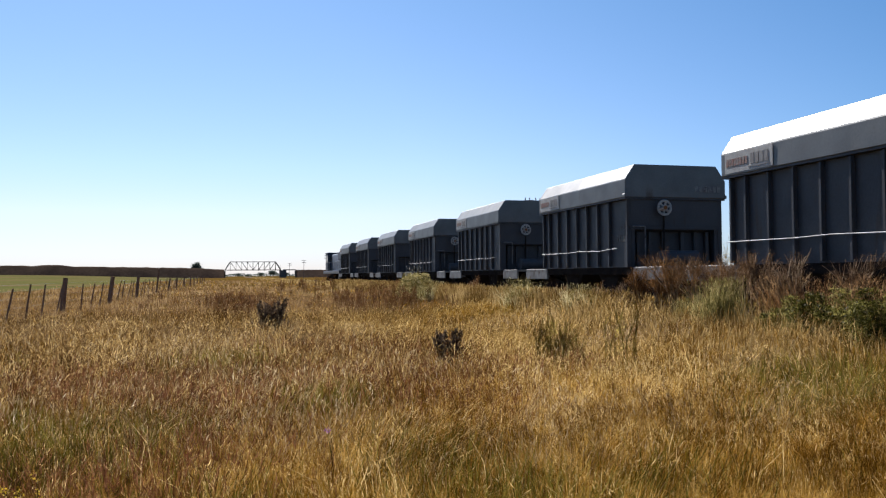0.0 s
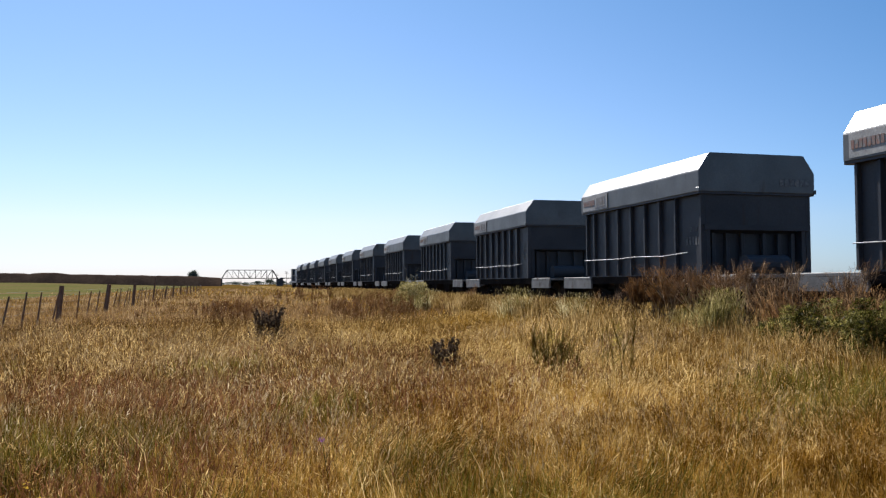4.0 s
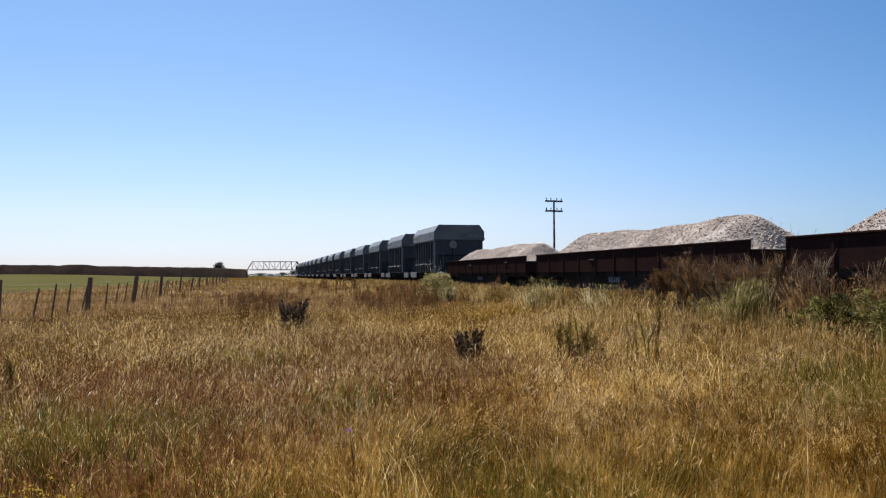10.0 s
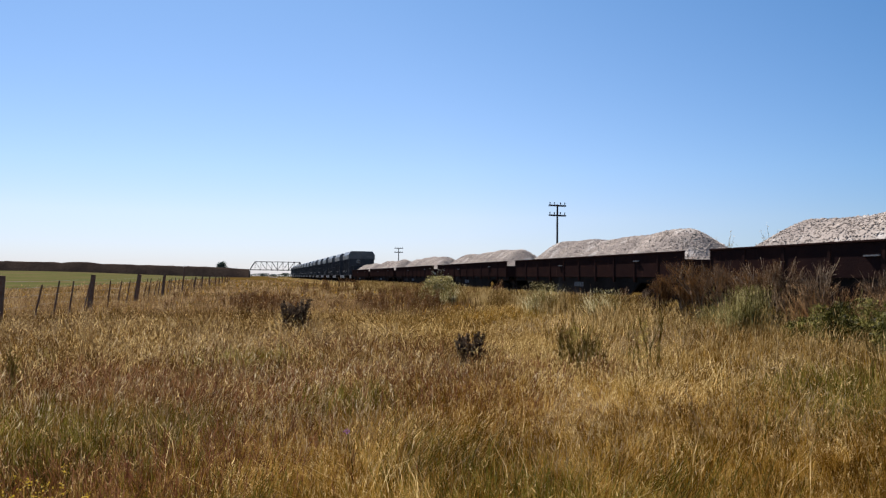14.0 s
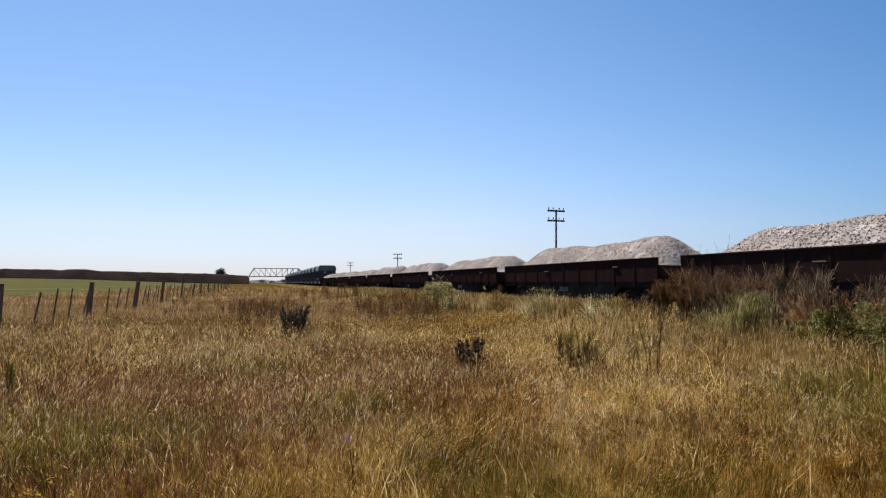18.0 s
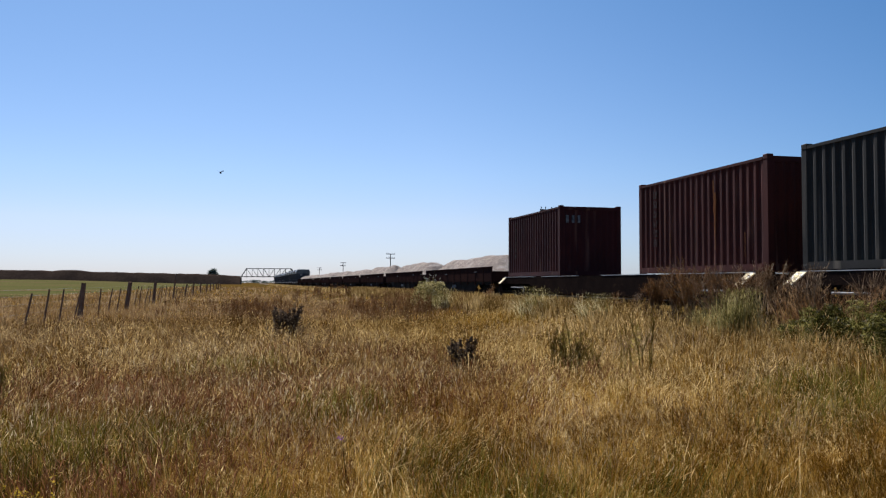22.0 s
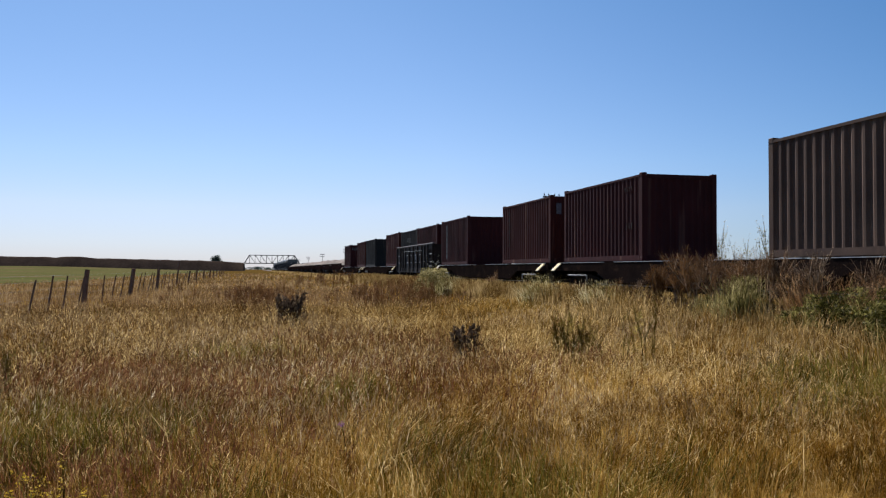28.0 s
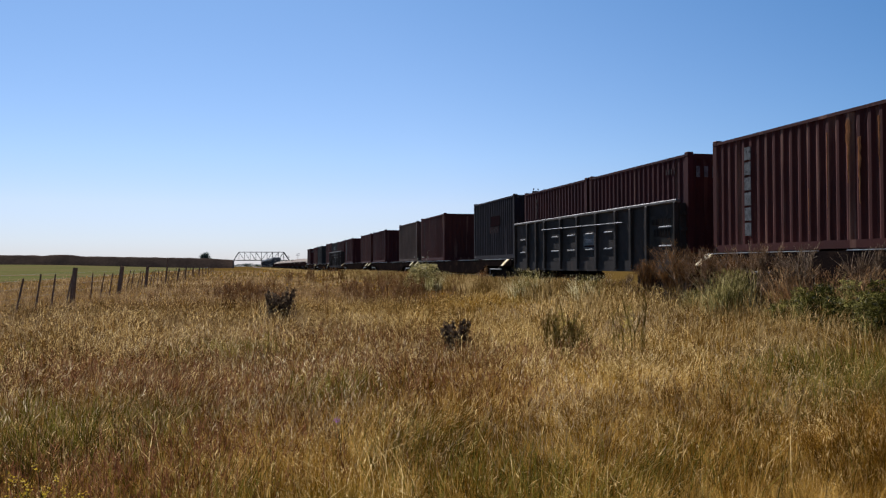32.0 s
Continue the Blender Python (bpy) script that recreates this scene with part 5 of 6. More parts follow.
def meadow():
    rng = np.random.default_rng(11)
    dry, mid, far, low, seed = [], [], [], [], []
    #       r0   r1    stems  h     w       low  headsize
    zones = ((3.0, 6.0, 62000, 0.40, 0.0026, 42000, 0.034), (6.0, 10.0, 128000, 0.43, 0.0034, 52000, 0.042), (10.0, 17.0, 125000, 0.46, 0.0050, 40000, 0.056),
             (17.0, 30.0, 105000, 0.46, 0.0085, 20000, 0.075), (30.0, 55.0, 78000, 0.38, 0.014, 13000, 0.08), (55.0, 110.0, 46000, 0.38, 0.032, 6000, 0.12), (110.0, 260.0, 20000, 0.42, 0.12, 3000, 0.3))
    for r0, r1, n, h, w, nl, hs in zones:
        x, y = sector(n, r0, r1, rng)
        ux, uy = x + 0.5 * wave(x, y, 0.6), y + 0.5 * wave(x + 20, y, 0.6)
        clump = 1.0 + 0.40 * wave(ux, uy, 0.10) + 0.34 * wave(uy, ux, 0.26) + 0.18 * wave(ux + 3, uy, 1.1) + 0.14 * wave(x - 7, y + 2, 3.1)
        keep = rng.random(len(x)) < np.clip(1.25 * clump - 0.50, 0.06, 1)
        x, y, clump = x[keep], y[keep], clump[keep]
        # stems drawn together into tussocks that spread outwards, thinner between them
        own, ox, oy = 1.0, np.zeros(len(x)), np.zeros(len(x))
        if r0 < 30:
            q = 0.24 + 0.012 * r0
            jx, jy = x + 0.4 * wave(x, y, 0.5), y + 0.4 * wave(x + 8, y, 0.5)
            i, j = np.floor(jx / q), np.floor(jy / q)
            r1_, r2_, r3_ = [(np.sin(i * p + j * o) * 43758.5) % 1.0 for p, o in ((12.99, 78.23), (39.35, 11.14), (73.16, 52.24))]
            gx, gy = (i + 0.2 + 0.6 * r1_) * q, (j + 0.2 + 0.6 * r2_) * q
            near = rng.random(len(x)) < 0.5
            cx, cy = rng.normal(0, 0.055, len(x)), rng.normal(0, 0.055, len(x))
            x, y = np.where(near, gx + cx, x), np.where(near, gy + cy, y)
            own = np.where(near, 0.74 + 0.50 * r3_, 0.78)
            ox, oy = np.where(near, cx * 2.2, 0), np.where(near, cy * 2.2, 0)
        hh = h * own * (1 - 0.32 * step(4.8, 7.5, x)) * rng.uniform(0.5, 1.2, len(x)) * np.clip(clump, 0.42, 1.42)
        v, f, tip, way = blades(x, y, hh, w * rng.uniform(0.6, 1.5, len(x)), 0.30 * hh * rng.uniform(0.1, 1.8, len(x)) ** 1.5, rng, wind=0.16, out=(ox, oy))
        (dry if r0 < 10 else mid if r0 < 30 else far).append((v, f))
        clump = clump[:len(x)]
        pale = step(3.5, 7.5, np.hypot(x, y) + 1.6 * wave(x, y, 1.7)) if r0 < 17 else 1.0
        pick = rng.random(len(x)) < pale * 0.14 + (0.24 if r0 < 30 else 0.08) + 0.20 * wave(x + 5, y - 2, 1.1) + 0.20 * wave(x - 3, y + 9, 2.8) + 0.22 * (clump - 1) + 0.16 * step(1.0, 5.0, x) + 0.45 * (own - 0.9)
        shape = panicles if r0 < 17 else heads
        seed.append(shape(tip[pick], way[pick], (0.64 if r0 < 6 else 0.74 if r0 < 10 else 0.74 if r0 < 30 else 0.6) * hs * rng.uniform(0.5, 1.5, pick.sum()), rng))
        x, y = sector(nl, r0, r1, rng)
        hh = 0.66 * h * rng.uniform(0.4, 1.1, len(x))
        v, f, tip, way = blades(x, y, hh, 1.9 * w * rng.uniform(0.6, 1.5, len(x)), 0.5 * hh * rng.uniform(0.2, 1.6, len(x)), rng)
        low.append((v, f))
    # long pale arching stalks
    x, y = sector(5200, 3.5, 22.0, rng)
    hh = rng.uniform(0.5, 0.85, len(x))
    v, f, tip, way = blades(x, y, hh, 0.0028 + 0.0004 * np.hypot(x, y), 0.55 * hh * rng.uniform(0.1, 1.6, len(x)), rng, curl=1.3)
    seed.append((v, f))
    seed.append(heads(tip, way, 0.05 + 0.002 * np.hypot(x, y), rng))
    # beside and behind the viewer, and past the track, thinner
    n = 60000
    x, y = rng.uniform(-7, 10, n), rng.uniform(-28, 60, n)
    a = np.degrees(np.arctan2(x, y))
    k = (np.hypot(x, y) > 3.0) & ((a < -19) | (a > 45.5))
    v, f, tip, way = blades(x[k], y[k], 0.5 * rng.uniform(0.5, 1.2, k.sum()), np.full(k.sum(), 0.02), 0.1 * np.ones(k.sum()), rng)
    dry.append((v, f))
    n = 26000
    x, y = rng.uniform(15.3, 32, n), rng.uniform(-10, 190, n)
    v, f, tip, way = blades(x, y, 0.36 * rng.uniform(0.5, 1.2, n), np.full(n, 0.035), 0.12 * np.ones(n), rng)
    mid.append((v, f))
    # green clumps and pale fluffy drifts
    green, fluff = [], []
    for az, d, sp, n in ((-13, 6.6, 0.45, 800), (-9.5, 6.9, 0.45, 700), (-5, 7.4, 0.4, 260), (-14, 8.0, 0.5, 400), (-2.5, 5.2, 0.3, 240), (6.2, 8.6, 0.35, 700), (11.5, 6.2, 0.3, 500), (-1.0, 12.0, 0.5, 600),
                         (24, 5.0, 0.4, 260), (30, 5.6, 0.5, 300), (40.5, 8.6, 0.6, 900), (42.5, 9.6, 0.7, 1300), (37, 10.5, 0.5, 450), (17, 5.2, 0.35, 400)):
        cx, cy = d * math.sin(radians(az)), d * math.cos(radians(az))
        x, y = cx + rng.normal(0, sp, n), cy + rng.normal(0, sp * 0.8, n)
        hh = 0.56 * rng.uniform(0.5, 1.15, n)
        v, f, tip, way = blades(x, y, hh, 0.0012 * d + 0.002 + 0 * x, 0.35 * hh * rng.uniform(0.1, 1.6, n), rng)
        green.append((v, f))
    n = 20000
    x, y = sector(n, 3.2, 9.0, rng)
    k = wave(x + 2, y, 0.9) + 0.9 * wave(x, y - 6, 0.22) + 0.7 * (1 - step(4.5, 8.0, np.hypot(x, y))) > 0.95
    x, y = x[k], y[k]
    hh = 0.42 * rng.uniform(0.5, 1.2, len(x))
    v, f, tip, way = blades(x, y, hh, 0.0034 + 0 * x, 0.4 * hh * rng.uniform(0.1, 1.6, len(x)), rng)
    green.append((v, f))
    for k in range(46):
        d, az = rng.uniform(5, 24) , rng.uniform(-17, 40)
        if k < 26:
            az = rng.uniform(-17, 8)
        n, sp = 260, 0.16 + 0.014 * d
        cx, cy = d * math.sin(radians(az)), d * math.cos(radians(az))
        if cx > 7.5:
            continue
        x, y = cx + rng.normal(0, sp * 1.6, n), cy + rng.normal(0, sp, n)
        hh = 0.5 * rng.uniform(0.6, 1.15, n)
        v, f, tip, way = blades(x, y, hh, 0.0005 * d + 0.001 + 0 * x, 0.4 * hh * rng.uniform(0.1, 1.6, n), rng)
        fluff.append((v, f))
        fluff.append(heads(tip, way, (0.05 + 0.003 * d) * rng.uniform(0.6, 1.3, n), rng))
    # reddish sorrel patches, and drifts of loose seed heads coloured pale for sun glints
    sorrel, bright = [], []
    for az, d, sp, n in ((-6.5, 9.6, 0.75, 900), (-3.5, 8.2, 0.45, 500), (-10, 11.0, 0.8, 800), (-1.0, 6.2, 0.35, 350), (4.5, 10.5, 0.6, 500), (11.0, 9.2, 0.5, 450), (16.5, 8.0, 0.5, 350), (-12, 5.2, 0.4, 380), (-6.5, 5.0, 0.35, 300), (9.0, 14.0, 0.8, 600), (20.0, 11.0, 0.6, 350)):
        cx, cy = polar(az, d)
        x, y = cx + rng.normal(0, sp * 1.5, n), cy + rng.normal(0, sp, n)
        hh = 0.50 * rng.uniform(0.6, 1.15, n)
        v, f, tip, way = blades(x, y, hh, 0.0004 * d + 0.001 + 0 * x, 0.25 * hh * rng.uniform(0.1, 1.6, n), rng)
        sorrel += [(v, f), panicles(tip, way, 0.05 + 0.003 * d + 0 * x, rng), panicles(tip - 0.10 * way, way, 0.05 + 0.002 * d + 0 * x, rng)]
    for az, d, sp, n in ((-15, 9.2, 0.7, 110), (-12.0, 9.8, 0.8, 130), (-14.5, 6.6, 0.4, 50), (-11.0, 6.9, 0.5, 50), (-16, 7.6, 0.5, 60), (-8.5, 10.8, 0.8, 90), (0.5, 9.0, 0.45, 200), (2.8, 9.4, 0.45, 180), (5.0, 8.2, 0.5, 100), (7.0, 11.0, 0.7, 120), (13.0, 10.4, 0.7, 120), (18.0, 9.0, 0.8, 110), (24.0, 9.0, 0.9, 140), (-4.0, 13.0, 0.9, 120), (-10.5, 14.0, 1.1, 150)):
        cx, cy = polar(az, d)
        x, y = cx + rng.normal(0, sp * 1.5, n), cy + rng.normal(0, sp, n)
        hh = 0.56 * rng.uniform(0.7, 1.15, n)
        v, f, tip, way = blades(x, y, hh, 0.0003 * d + 0.001 + 0 * x, 0.4 * hh * rng.uniform(0.1, 1.6, n), rng)
        bright += [(v, f), panicles(tip, way, (0.026 + 0.003 * d) * rng.uniform(0.6, 1.4, n), rng)]
    for name, data, mat, label in (("sorrel", sorrel, "sorrel", "reddish-brown sorrel seed stalks among the grass"), ("oat_grass", bright, "oat", "oat-like seed heads in drifts, glints put into their pale colour"), ("green_grass", green, "green_grass", "fresh green grass clumps among the dry stems"), ("pale_grass", fluff, "pale_fluff", "pale fluffy grass heads in drifts"), ("far_grass", far, "grass_far", "pale tan dry grass farther out over the meadow"), ("straw_grass", mid, "grass_mid", "pale straw-coloured dry grass across the meadow"), ("dry_grass", dry, "grass", "tall dry golden grass swaying over the meadow"), ("low_grass", low, "grass_low", "short tangled brown and green grass under the stems"),
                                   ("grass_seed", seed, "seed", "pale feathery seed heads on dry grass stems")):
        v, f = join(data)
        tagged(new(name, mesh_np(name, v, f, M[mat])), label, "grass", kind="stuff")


meadow()


def stems(rng, n, height, spread, heads_n, r=0.006, branch=5, head=0.03):
    """Branching dead stems with seed clusters at their ends: two meshes' worth of triangles."""
    sv, sf, hv, hf = [], [], [], []

    def stick(p, q, r0, r1):
        d = (q - p) / max(1e-6, np.linalg.norm(q - p))
        a = np.cross(d, (0.3, 0.9, 0.2))
        a /= np.linalg.norm(a)
        b = np.cross(d, a)
        o = 6 * len(sv)
        ring = [np.cos(t) * a + np.sin(t) * b for t in (0, 2.09, 4.19)]
        sv.append(np.array([p + r0 * k for k in ring] + [q + r1 * k for k in ring]))
        for i in range(3):
            j = (i + 1) % 3
            sf.extend([(o + i, o + j, o + 3 + j), (o + i, o + 3 + j, o + 3 + i)])

    def cluster(c, k, size):
        for _ in range(k):
            p = c + rng.normal(0, size, 3)
            u, w = rng.normal(0, 1, 3), rng.normal(0, 1, 3)
            u, w = u / np.linalg.norm(u) * size * 0.55, w / np.linalg.norm(w) * size * 0.45
            o = 4 * len(hv)
            hv.append(np.array([p - u, p - w, p + u, p + w]))
            hf.extend([(o, o + 1, o + 2), (o, o + 2, o + 3)])

    for _ in range(n):
        a, t = rng.uniform(0, 2 * np.pi), abs(rng.normal(0, spread))
        p = np.array([rng.normal(0, 0.10), rng.normal(0, 0.10), -0.05])
        d = np.array([np.cos(a) * np.sin(t), np.sin(a) * np.sin(t), np.cos(t)])
        h = height * rng.uniform(0.6, 1.05)
        q = p + d * h * 0.55
        e = q + (d + rng.normal(0, 0.16, 3)) * h * 0.45
        stick(p, q, r * 1.5, r)
        stick(q, e, r, r * 0.6)
        cluster(e, heads_n, head)
        for _b in range(branch):
            s = rng.uniform(0.35, 0.95)
            c = p + (q - p) * s * 1.8 if s < 0.55 else q + (e - q) * (s - 0.55) / 0.45
            out = d * 1.0 + rng.normal(0, 0.38, 3)
            out[2] = abs(out[2])
            g = c + out * h * rng.uniform(0.12, 0.26)
            stick(c, g, r * 0.6, r * 0.35)
            cluster(g, heads_n, head)
    return (np.concatenate(sv), np.array(sf)), (np.concatenate(hv), np.array(hf))


def fan_bush(rng, height, lean, mains=9, fuzz=24):
    """A dead woody weed: a few main stems from one root fork twice and end in brown plumes."""
    sv, sf, hv = [], [], []

    def stick(p, q, r0, r1):
        d = (q - p) / max(1e-6, np.linalg.norm(q - p))
        a = np.cross(d, (0.3, 0.9, 0.2))
        a /= np.linalg.norm(a)
        b = np.cross(d, a)
        o = 6 * len(sv)
        ring = [np.cos(t) * a + np.sin(t) * b for t in (0, 2.09, 4.19)]
        sv.append(np.array([p + r0 * k for k in ring] + [q + r1 * k for k in ring]))
        for i in range(3):
            j = (i + 1) % 3
            sf.extend([(o + i, o + j, o + 3 + j), (o + i, o + 3 + j, o + 3 + i)])

    def turned(d, by):
        e = d + rng.normal(0, by, 3)
        e[2] = max(e[2], 0.35)
        return e / np.linalg.norm(e)

    for _ in range(mains):
        a, t = rng.uniform(0, 2 * np.pi), abs(rng.normal(0, lean))
        p = np.array([rng.normal(0, 0.07), rng.normal(0, 0.07), -0.05])
        d = np.array([np.cos(a) * np.sin(t), np.sin(a) * np.sin(t), np.cos(t)])
        h = height * rng.uniform(0.75, 1.05)
        k1 = p + d * h * rng.uniform(0.30, 0.46)
        stick(p, k1, 0.022, 0.016)
        for _b in range(int(rng.integers(3, 5))):
            e = turned(d, 0.27)
            k2 = k1 + e * h * rng.uniform(0.22, 0.34)
            stick(k1, k2, 0.014, 0.009)
            for _c in range(int(rng.integers(4, 7))):
                g = turned(e, 0.34)
                k3 = k2 + g * h * rng.uniform(0.10, 0.24)
                stick(k2, k3, 0.0055, 0.0028)
                s_ = rng.uniform(-0.2, 1.03, fuzz)
                hv.append(k2 + (k3 - k2) * s_[:, None] + rng.normal(0, 0.034, (fuzz, 3)))
    c = np.concatenate(hv)
    n = len(c)
    u, w = rng.normal(0, 1, (n, 3)), rng.normal(0, 1, (n, 3))
    u = u / np.linalg.norm(u, axis=1, keepdims=True) * rng.uniform(0.005, 0.014, (n, 1))
    w = np.cross(u, w)
    w = w / np.linalg.norm(w, axis=1, keepdims=True) * rng.uniform(0.004, 0.009, (n, 1))
    V = np.stack([c - u, c - w, c + u, c + w], 1).reshape(-1, 3)
    F = (np.array([(0, 1, 2), (0, 2, 3)])[None] + 4 * np.arange(n)[:, None, None]).reshape(-1, 3)
    return (np.concatenate(sv), np.array(sf)), (V, F)


def plant(name, label, category, group, meshes, spots):
    """A plant of several parts at each of (x, y, turn, size)."""
    t = thing(name, label, category, group)
    for pname, (v, f), mat in meshes:
        o = tagged(new(pname, mesh_np(pname, v, f, M[mat])), kind="stuff")
        o.parent = t
    for i, (x, y, rz, s) in enumerate(spots):
        m = pose(x, y, float(ground_z(x, y)), 0, 0, rz) @ Matrix.Scale(s, 4)
        o = t if i == 0 else copy_thing(t, m)
        o.matrix_basis = m
        if math.hypot(x, y) < 30 and name != "dark_shrub":
            SWAY.append(o)


def tuft_mesh(rng, n, h, w, spread, base=0.18):
    x, y = rng.normal(0, base, n), rng.normal(0, base, n)
    a, t = rng.uniform(0, 2 * np.pi, n), np.abs(rng.normal(0, spread, n))
    v, f, tip, way = blades(x, y, h * rng.uniform(0.5, 1.05, n) * np.cos(t), w * rng.uniform(0.7, 1.3, n), h * np.sin(t), rng, np.zeros(n), wind=0.12)
    return (v, f), heads(tip, way, 0.09 * h + 0 * tip[:, 0], rng)


def leafy(rng, n, h, r, size, wide=0.20):
    """Many small pointed leaves through an upright clump."""
    z = h * rng.uniform(0.05, 1, n) ** 0.8
    a, q = rng.uniform(0, 2 * np.pi, n), r * np.sqrt(rng.random(n)) * (1.1 - 0.55 * z / h)
    c = np.stack([np.cos(a) * q, np.sin(a) * q, z], -1)
    u, w = rng.normal(0, 1, (n, 3)), rng.normal(0, 1, (n, 3))
    u[:, 2] = np.abs(u[:, 2]) * 0.8
    u = u / np.linalg.norm(u, axis=1, keepdims=True) * size * rng.uniform(0.6, 1.4, (n, 1))
    w = np.cross(u, w)
    w = w / np.linalg.norm(w, axis=1, keepdims=True) * size * wide
    V = np.stack([c - u, c - w, c + u, c + w], 1)
    F = np.array([(0, 1, 2), (0, 2, 3)])[None] + 4 * np.arange(n)[:, None, None]
    return V.reshape(-1, 3), F.reshape(-1, 3)


def trackside():
    rng = np.random.default_rng(21)
    # dead brown bushes along the foot of the ballast: fans of pale stems under rusty heads
    kinds = ((1.62, 0.13, 8, "dead_rust", ((10.0, 18.9, 0.98), (10.1, 29.0, 0.62))), (2.0, 0.19, 8, "dead_rust", ((10.0, 17.1, 1.02), (10.0, 24.4, 0.5), (10.1, 15.3, 0.90))),
             (2.1, 0.20, 8, "dead_head", ((9.9, 14.2, 0.92), (10.1, 16.2, 0.94), (10.0, 15.0, 0.80))), (2.05, 0.20, 8, "dead_dark", ((9.95, 12.9, 0.90), (10.05, 11.5, 0.88), (10.0, 13.5, 0.78), (10.0, 19.9, 0.52), (10.1, 21.8, 0.44), (10.1, 23.2, 0.40))), (1.8, 0.16, 8, "dead_rust", ((10.2, 34.0, 0.65), (9.9, 21.0, 0.55), (10.15, 18.0, 0.85))))
    for height, lean, mains, tone, at in kinds:
        st, hd = fan_bush(rng, height, lean, mains, 46)
        spots = [(x, y, rng.uniform(0, 360), sc) for x, y, sc in at]
        plant("dead_bush", "brown dried-out branching weed with rusty seed heads", "dead weed", "dead weeds by the track", (("branching", st, "dead_stem"), ("seed_spray", hd, tone)), spots)
    # low tangle of dark dead stems between them
    sv = []
    for k in range(80):
        x, y = rng.uniform(9.6, 10.3), rng.uniform(9.5, 20.5) if k < 56 else rng.uniform(20, 42)
        (p, q), (c, e) = stems(rng, 5, rng.uniform(0.5, 0.95), 0.24, 7, 0.006, 6, 0.014)
        o = np.array([x, y, float(ground_z(x, y))])
        sv += [(p + o, q), (c + o, e)]
    v, f = join(sv)
    tagged(new("weed_stubble", mesh_np("weed_stubble", v, f, M["dead_dark"])), "tangle of low dark brown dead weeds below the track", "dead weed", kind="stuff")
    # reddish feathery grass standing behind the green weeds
    n = 1500
    x, y = rng.uniform(9.3, 10.0, n), rng.uniform(9.0, 13.0, n)
    hh = 1.08 * rng.uniform(0.6, 1.12, n)
    v, f, tip, way = blades(x, y, hh, np.full(n, 0.009), 0.22 * hh, rng)
    pick = rng.random(n) < 0.6
    v, f = join([(v, f), panicles(tip[pick], way[pick], np.full(pick.sum(), 0.075), rng)])
    tagged(new("reed_grass", mesh_np("reed_grass", v, f, M["reed"])), "reddish feathery dry grass plumes below the track", "grass", kind="stuff")
    # tall dry grass at the foot of the bank
    n = 22000
    x, y = rng.uniform(8.7, 10.35, n), rng.uniform(7.5, 75, n)
    x = np.where((y < 19) & (rng.random(n) < 0.65), rng.uniform(7.0, 8.8, n), x)
    hh = np.where(x < 8.8, 0.46, 0.62) * rng.uniform(0.5, 1.2, n)
    v, f, tip, way = blades(x, y, hh, 0.0009 * np.hypot(x, y) + 0.004, 0.2 * hh, rng)
    xf, yf = rng.uniform(9.0, 10.3, 9000), 70 + 330 * rng.random(9000) ** 1.5
    vf, ff, _t, _w = blades(xf, yf, 0.62 * rng.uniform(0.6, 1.2, 9000), 0.0007 * yf, np.full(9000, 0.12), rng)
    v, f = join([(v, f), heads(tip, way, 0.06 + 0.004 * np.hypot(x, y), rng), (vf, ff)])
    tagged(new("tall_grass", mesh_np("tall_grass", v, f, M["straw"])), "tall straw-coloured grass below the track", "grass", kind="stuff")
    # silvery and grey-green tufts
    for k in range(2):
        b, hd = tuft_mesh(rng, 700, 0.86, 0.014, 0.50, 0.20)
        spots = [(x, y, rng.uniform(0, 360), sc) for x, y, sc in (((9.2, 20.7, 1.08), (8.6, 36.0, 1.0)), ((9.2, 25.2, 1.25), (9.3, 37.5, 1.1)))[k]]
        plant("grass_tuft", "silvery grey-green tussock of coarse grass", "grass tussock", "tussocks by the track", (("tussock", b, "tuft"), ("plume", hd, "tuft")), spots)
    # fine grey-green bunch grass before the dead weeds
    b, hd = tuft_mesh(rng, 900, 1.08, 0.010, 0.22, 0.19)
    plant("bunch_grass", "tall fine grey-green bunch of grass", "grass tussock", "bunch grass by the track", (("tussock", b, "bunch"), ("plume", hd, "bunch")), [(9.1, 13.9, 0, 1.0), (9.2, 15.2, 120, 0.62)])
    # green leafy weeds
    for k in range(2):
        lf = join([(lambda q: (q[0] + np.array((ox_, oy_, 0)), q[1]))(leafy(rng, 900, hh_, 0.27, 0.048, 0.14)) for hh_, ox_, oy_ in ((0.92, 0, 0), (0.74, 0.4, 0.1), (0.8, -0.35, 0.2), (0.58, 0.1, -0.4), (0.66, -0.3, -0.3))])
        st, _h = stems(rng, 14, 1.0, 0.3, 1, 0.006, 3, 0.01)
        spots = [(polar(a, d)[0], polar(a, d)[1], rng.uniform(0, 360), sc) for a, d, sc in (((37.6, 15.0, 0.85), (40.4, 14.2, 1.0), (43.6, 13.2, 1.0)), ((39.0, 14.6, 0.92), (42.0, 13.6, 1.05), (36.2, 15.4, 0.55)))[k]]
        plant("green_weed", "dense green leafy weeds below the track", "weed", "green weeds", (("foliage", lf, "green_leaf"), ("stalk", st, "green_leaf")), spots)
    # green bush with pale flowers by the bend of the grass
    lf = leafy(rng, 2000, 0.95, 0.85, 0.06)
    _s, fl = stems(rng, 22, 1.15, 0.4, 4, 0.006, 3, 0.02)
    plant("flowering_bush", "grey-green bush with small pale flowers", "bush", "", (("foliage", lf, "bunch"), ("stalk", _s, "bunch"), ("blossom", fl, "white_petal")), [(*polar(12.55, 39.0), 20, 1.32)])
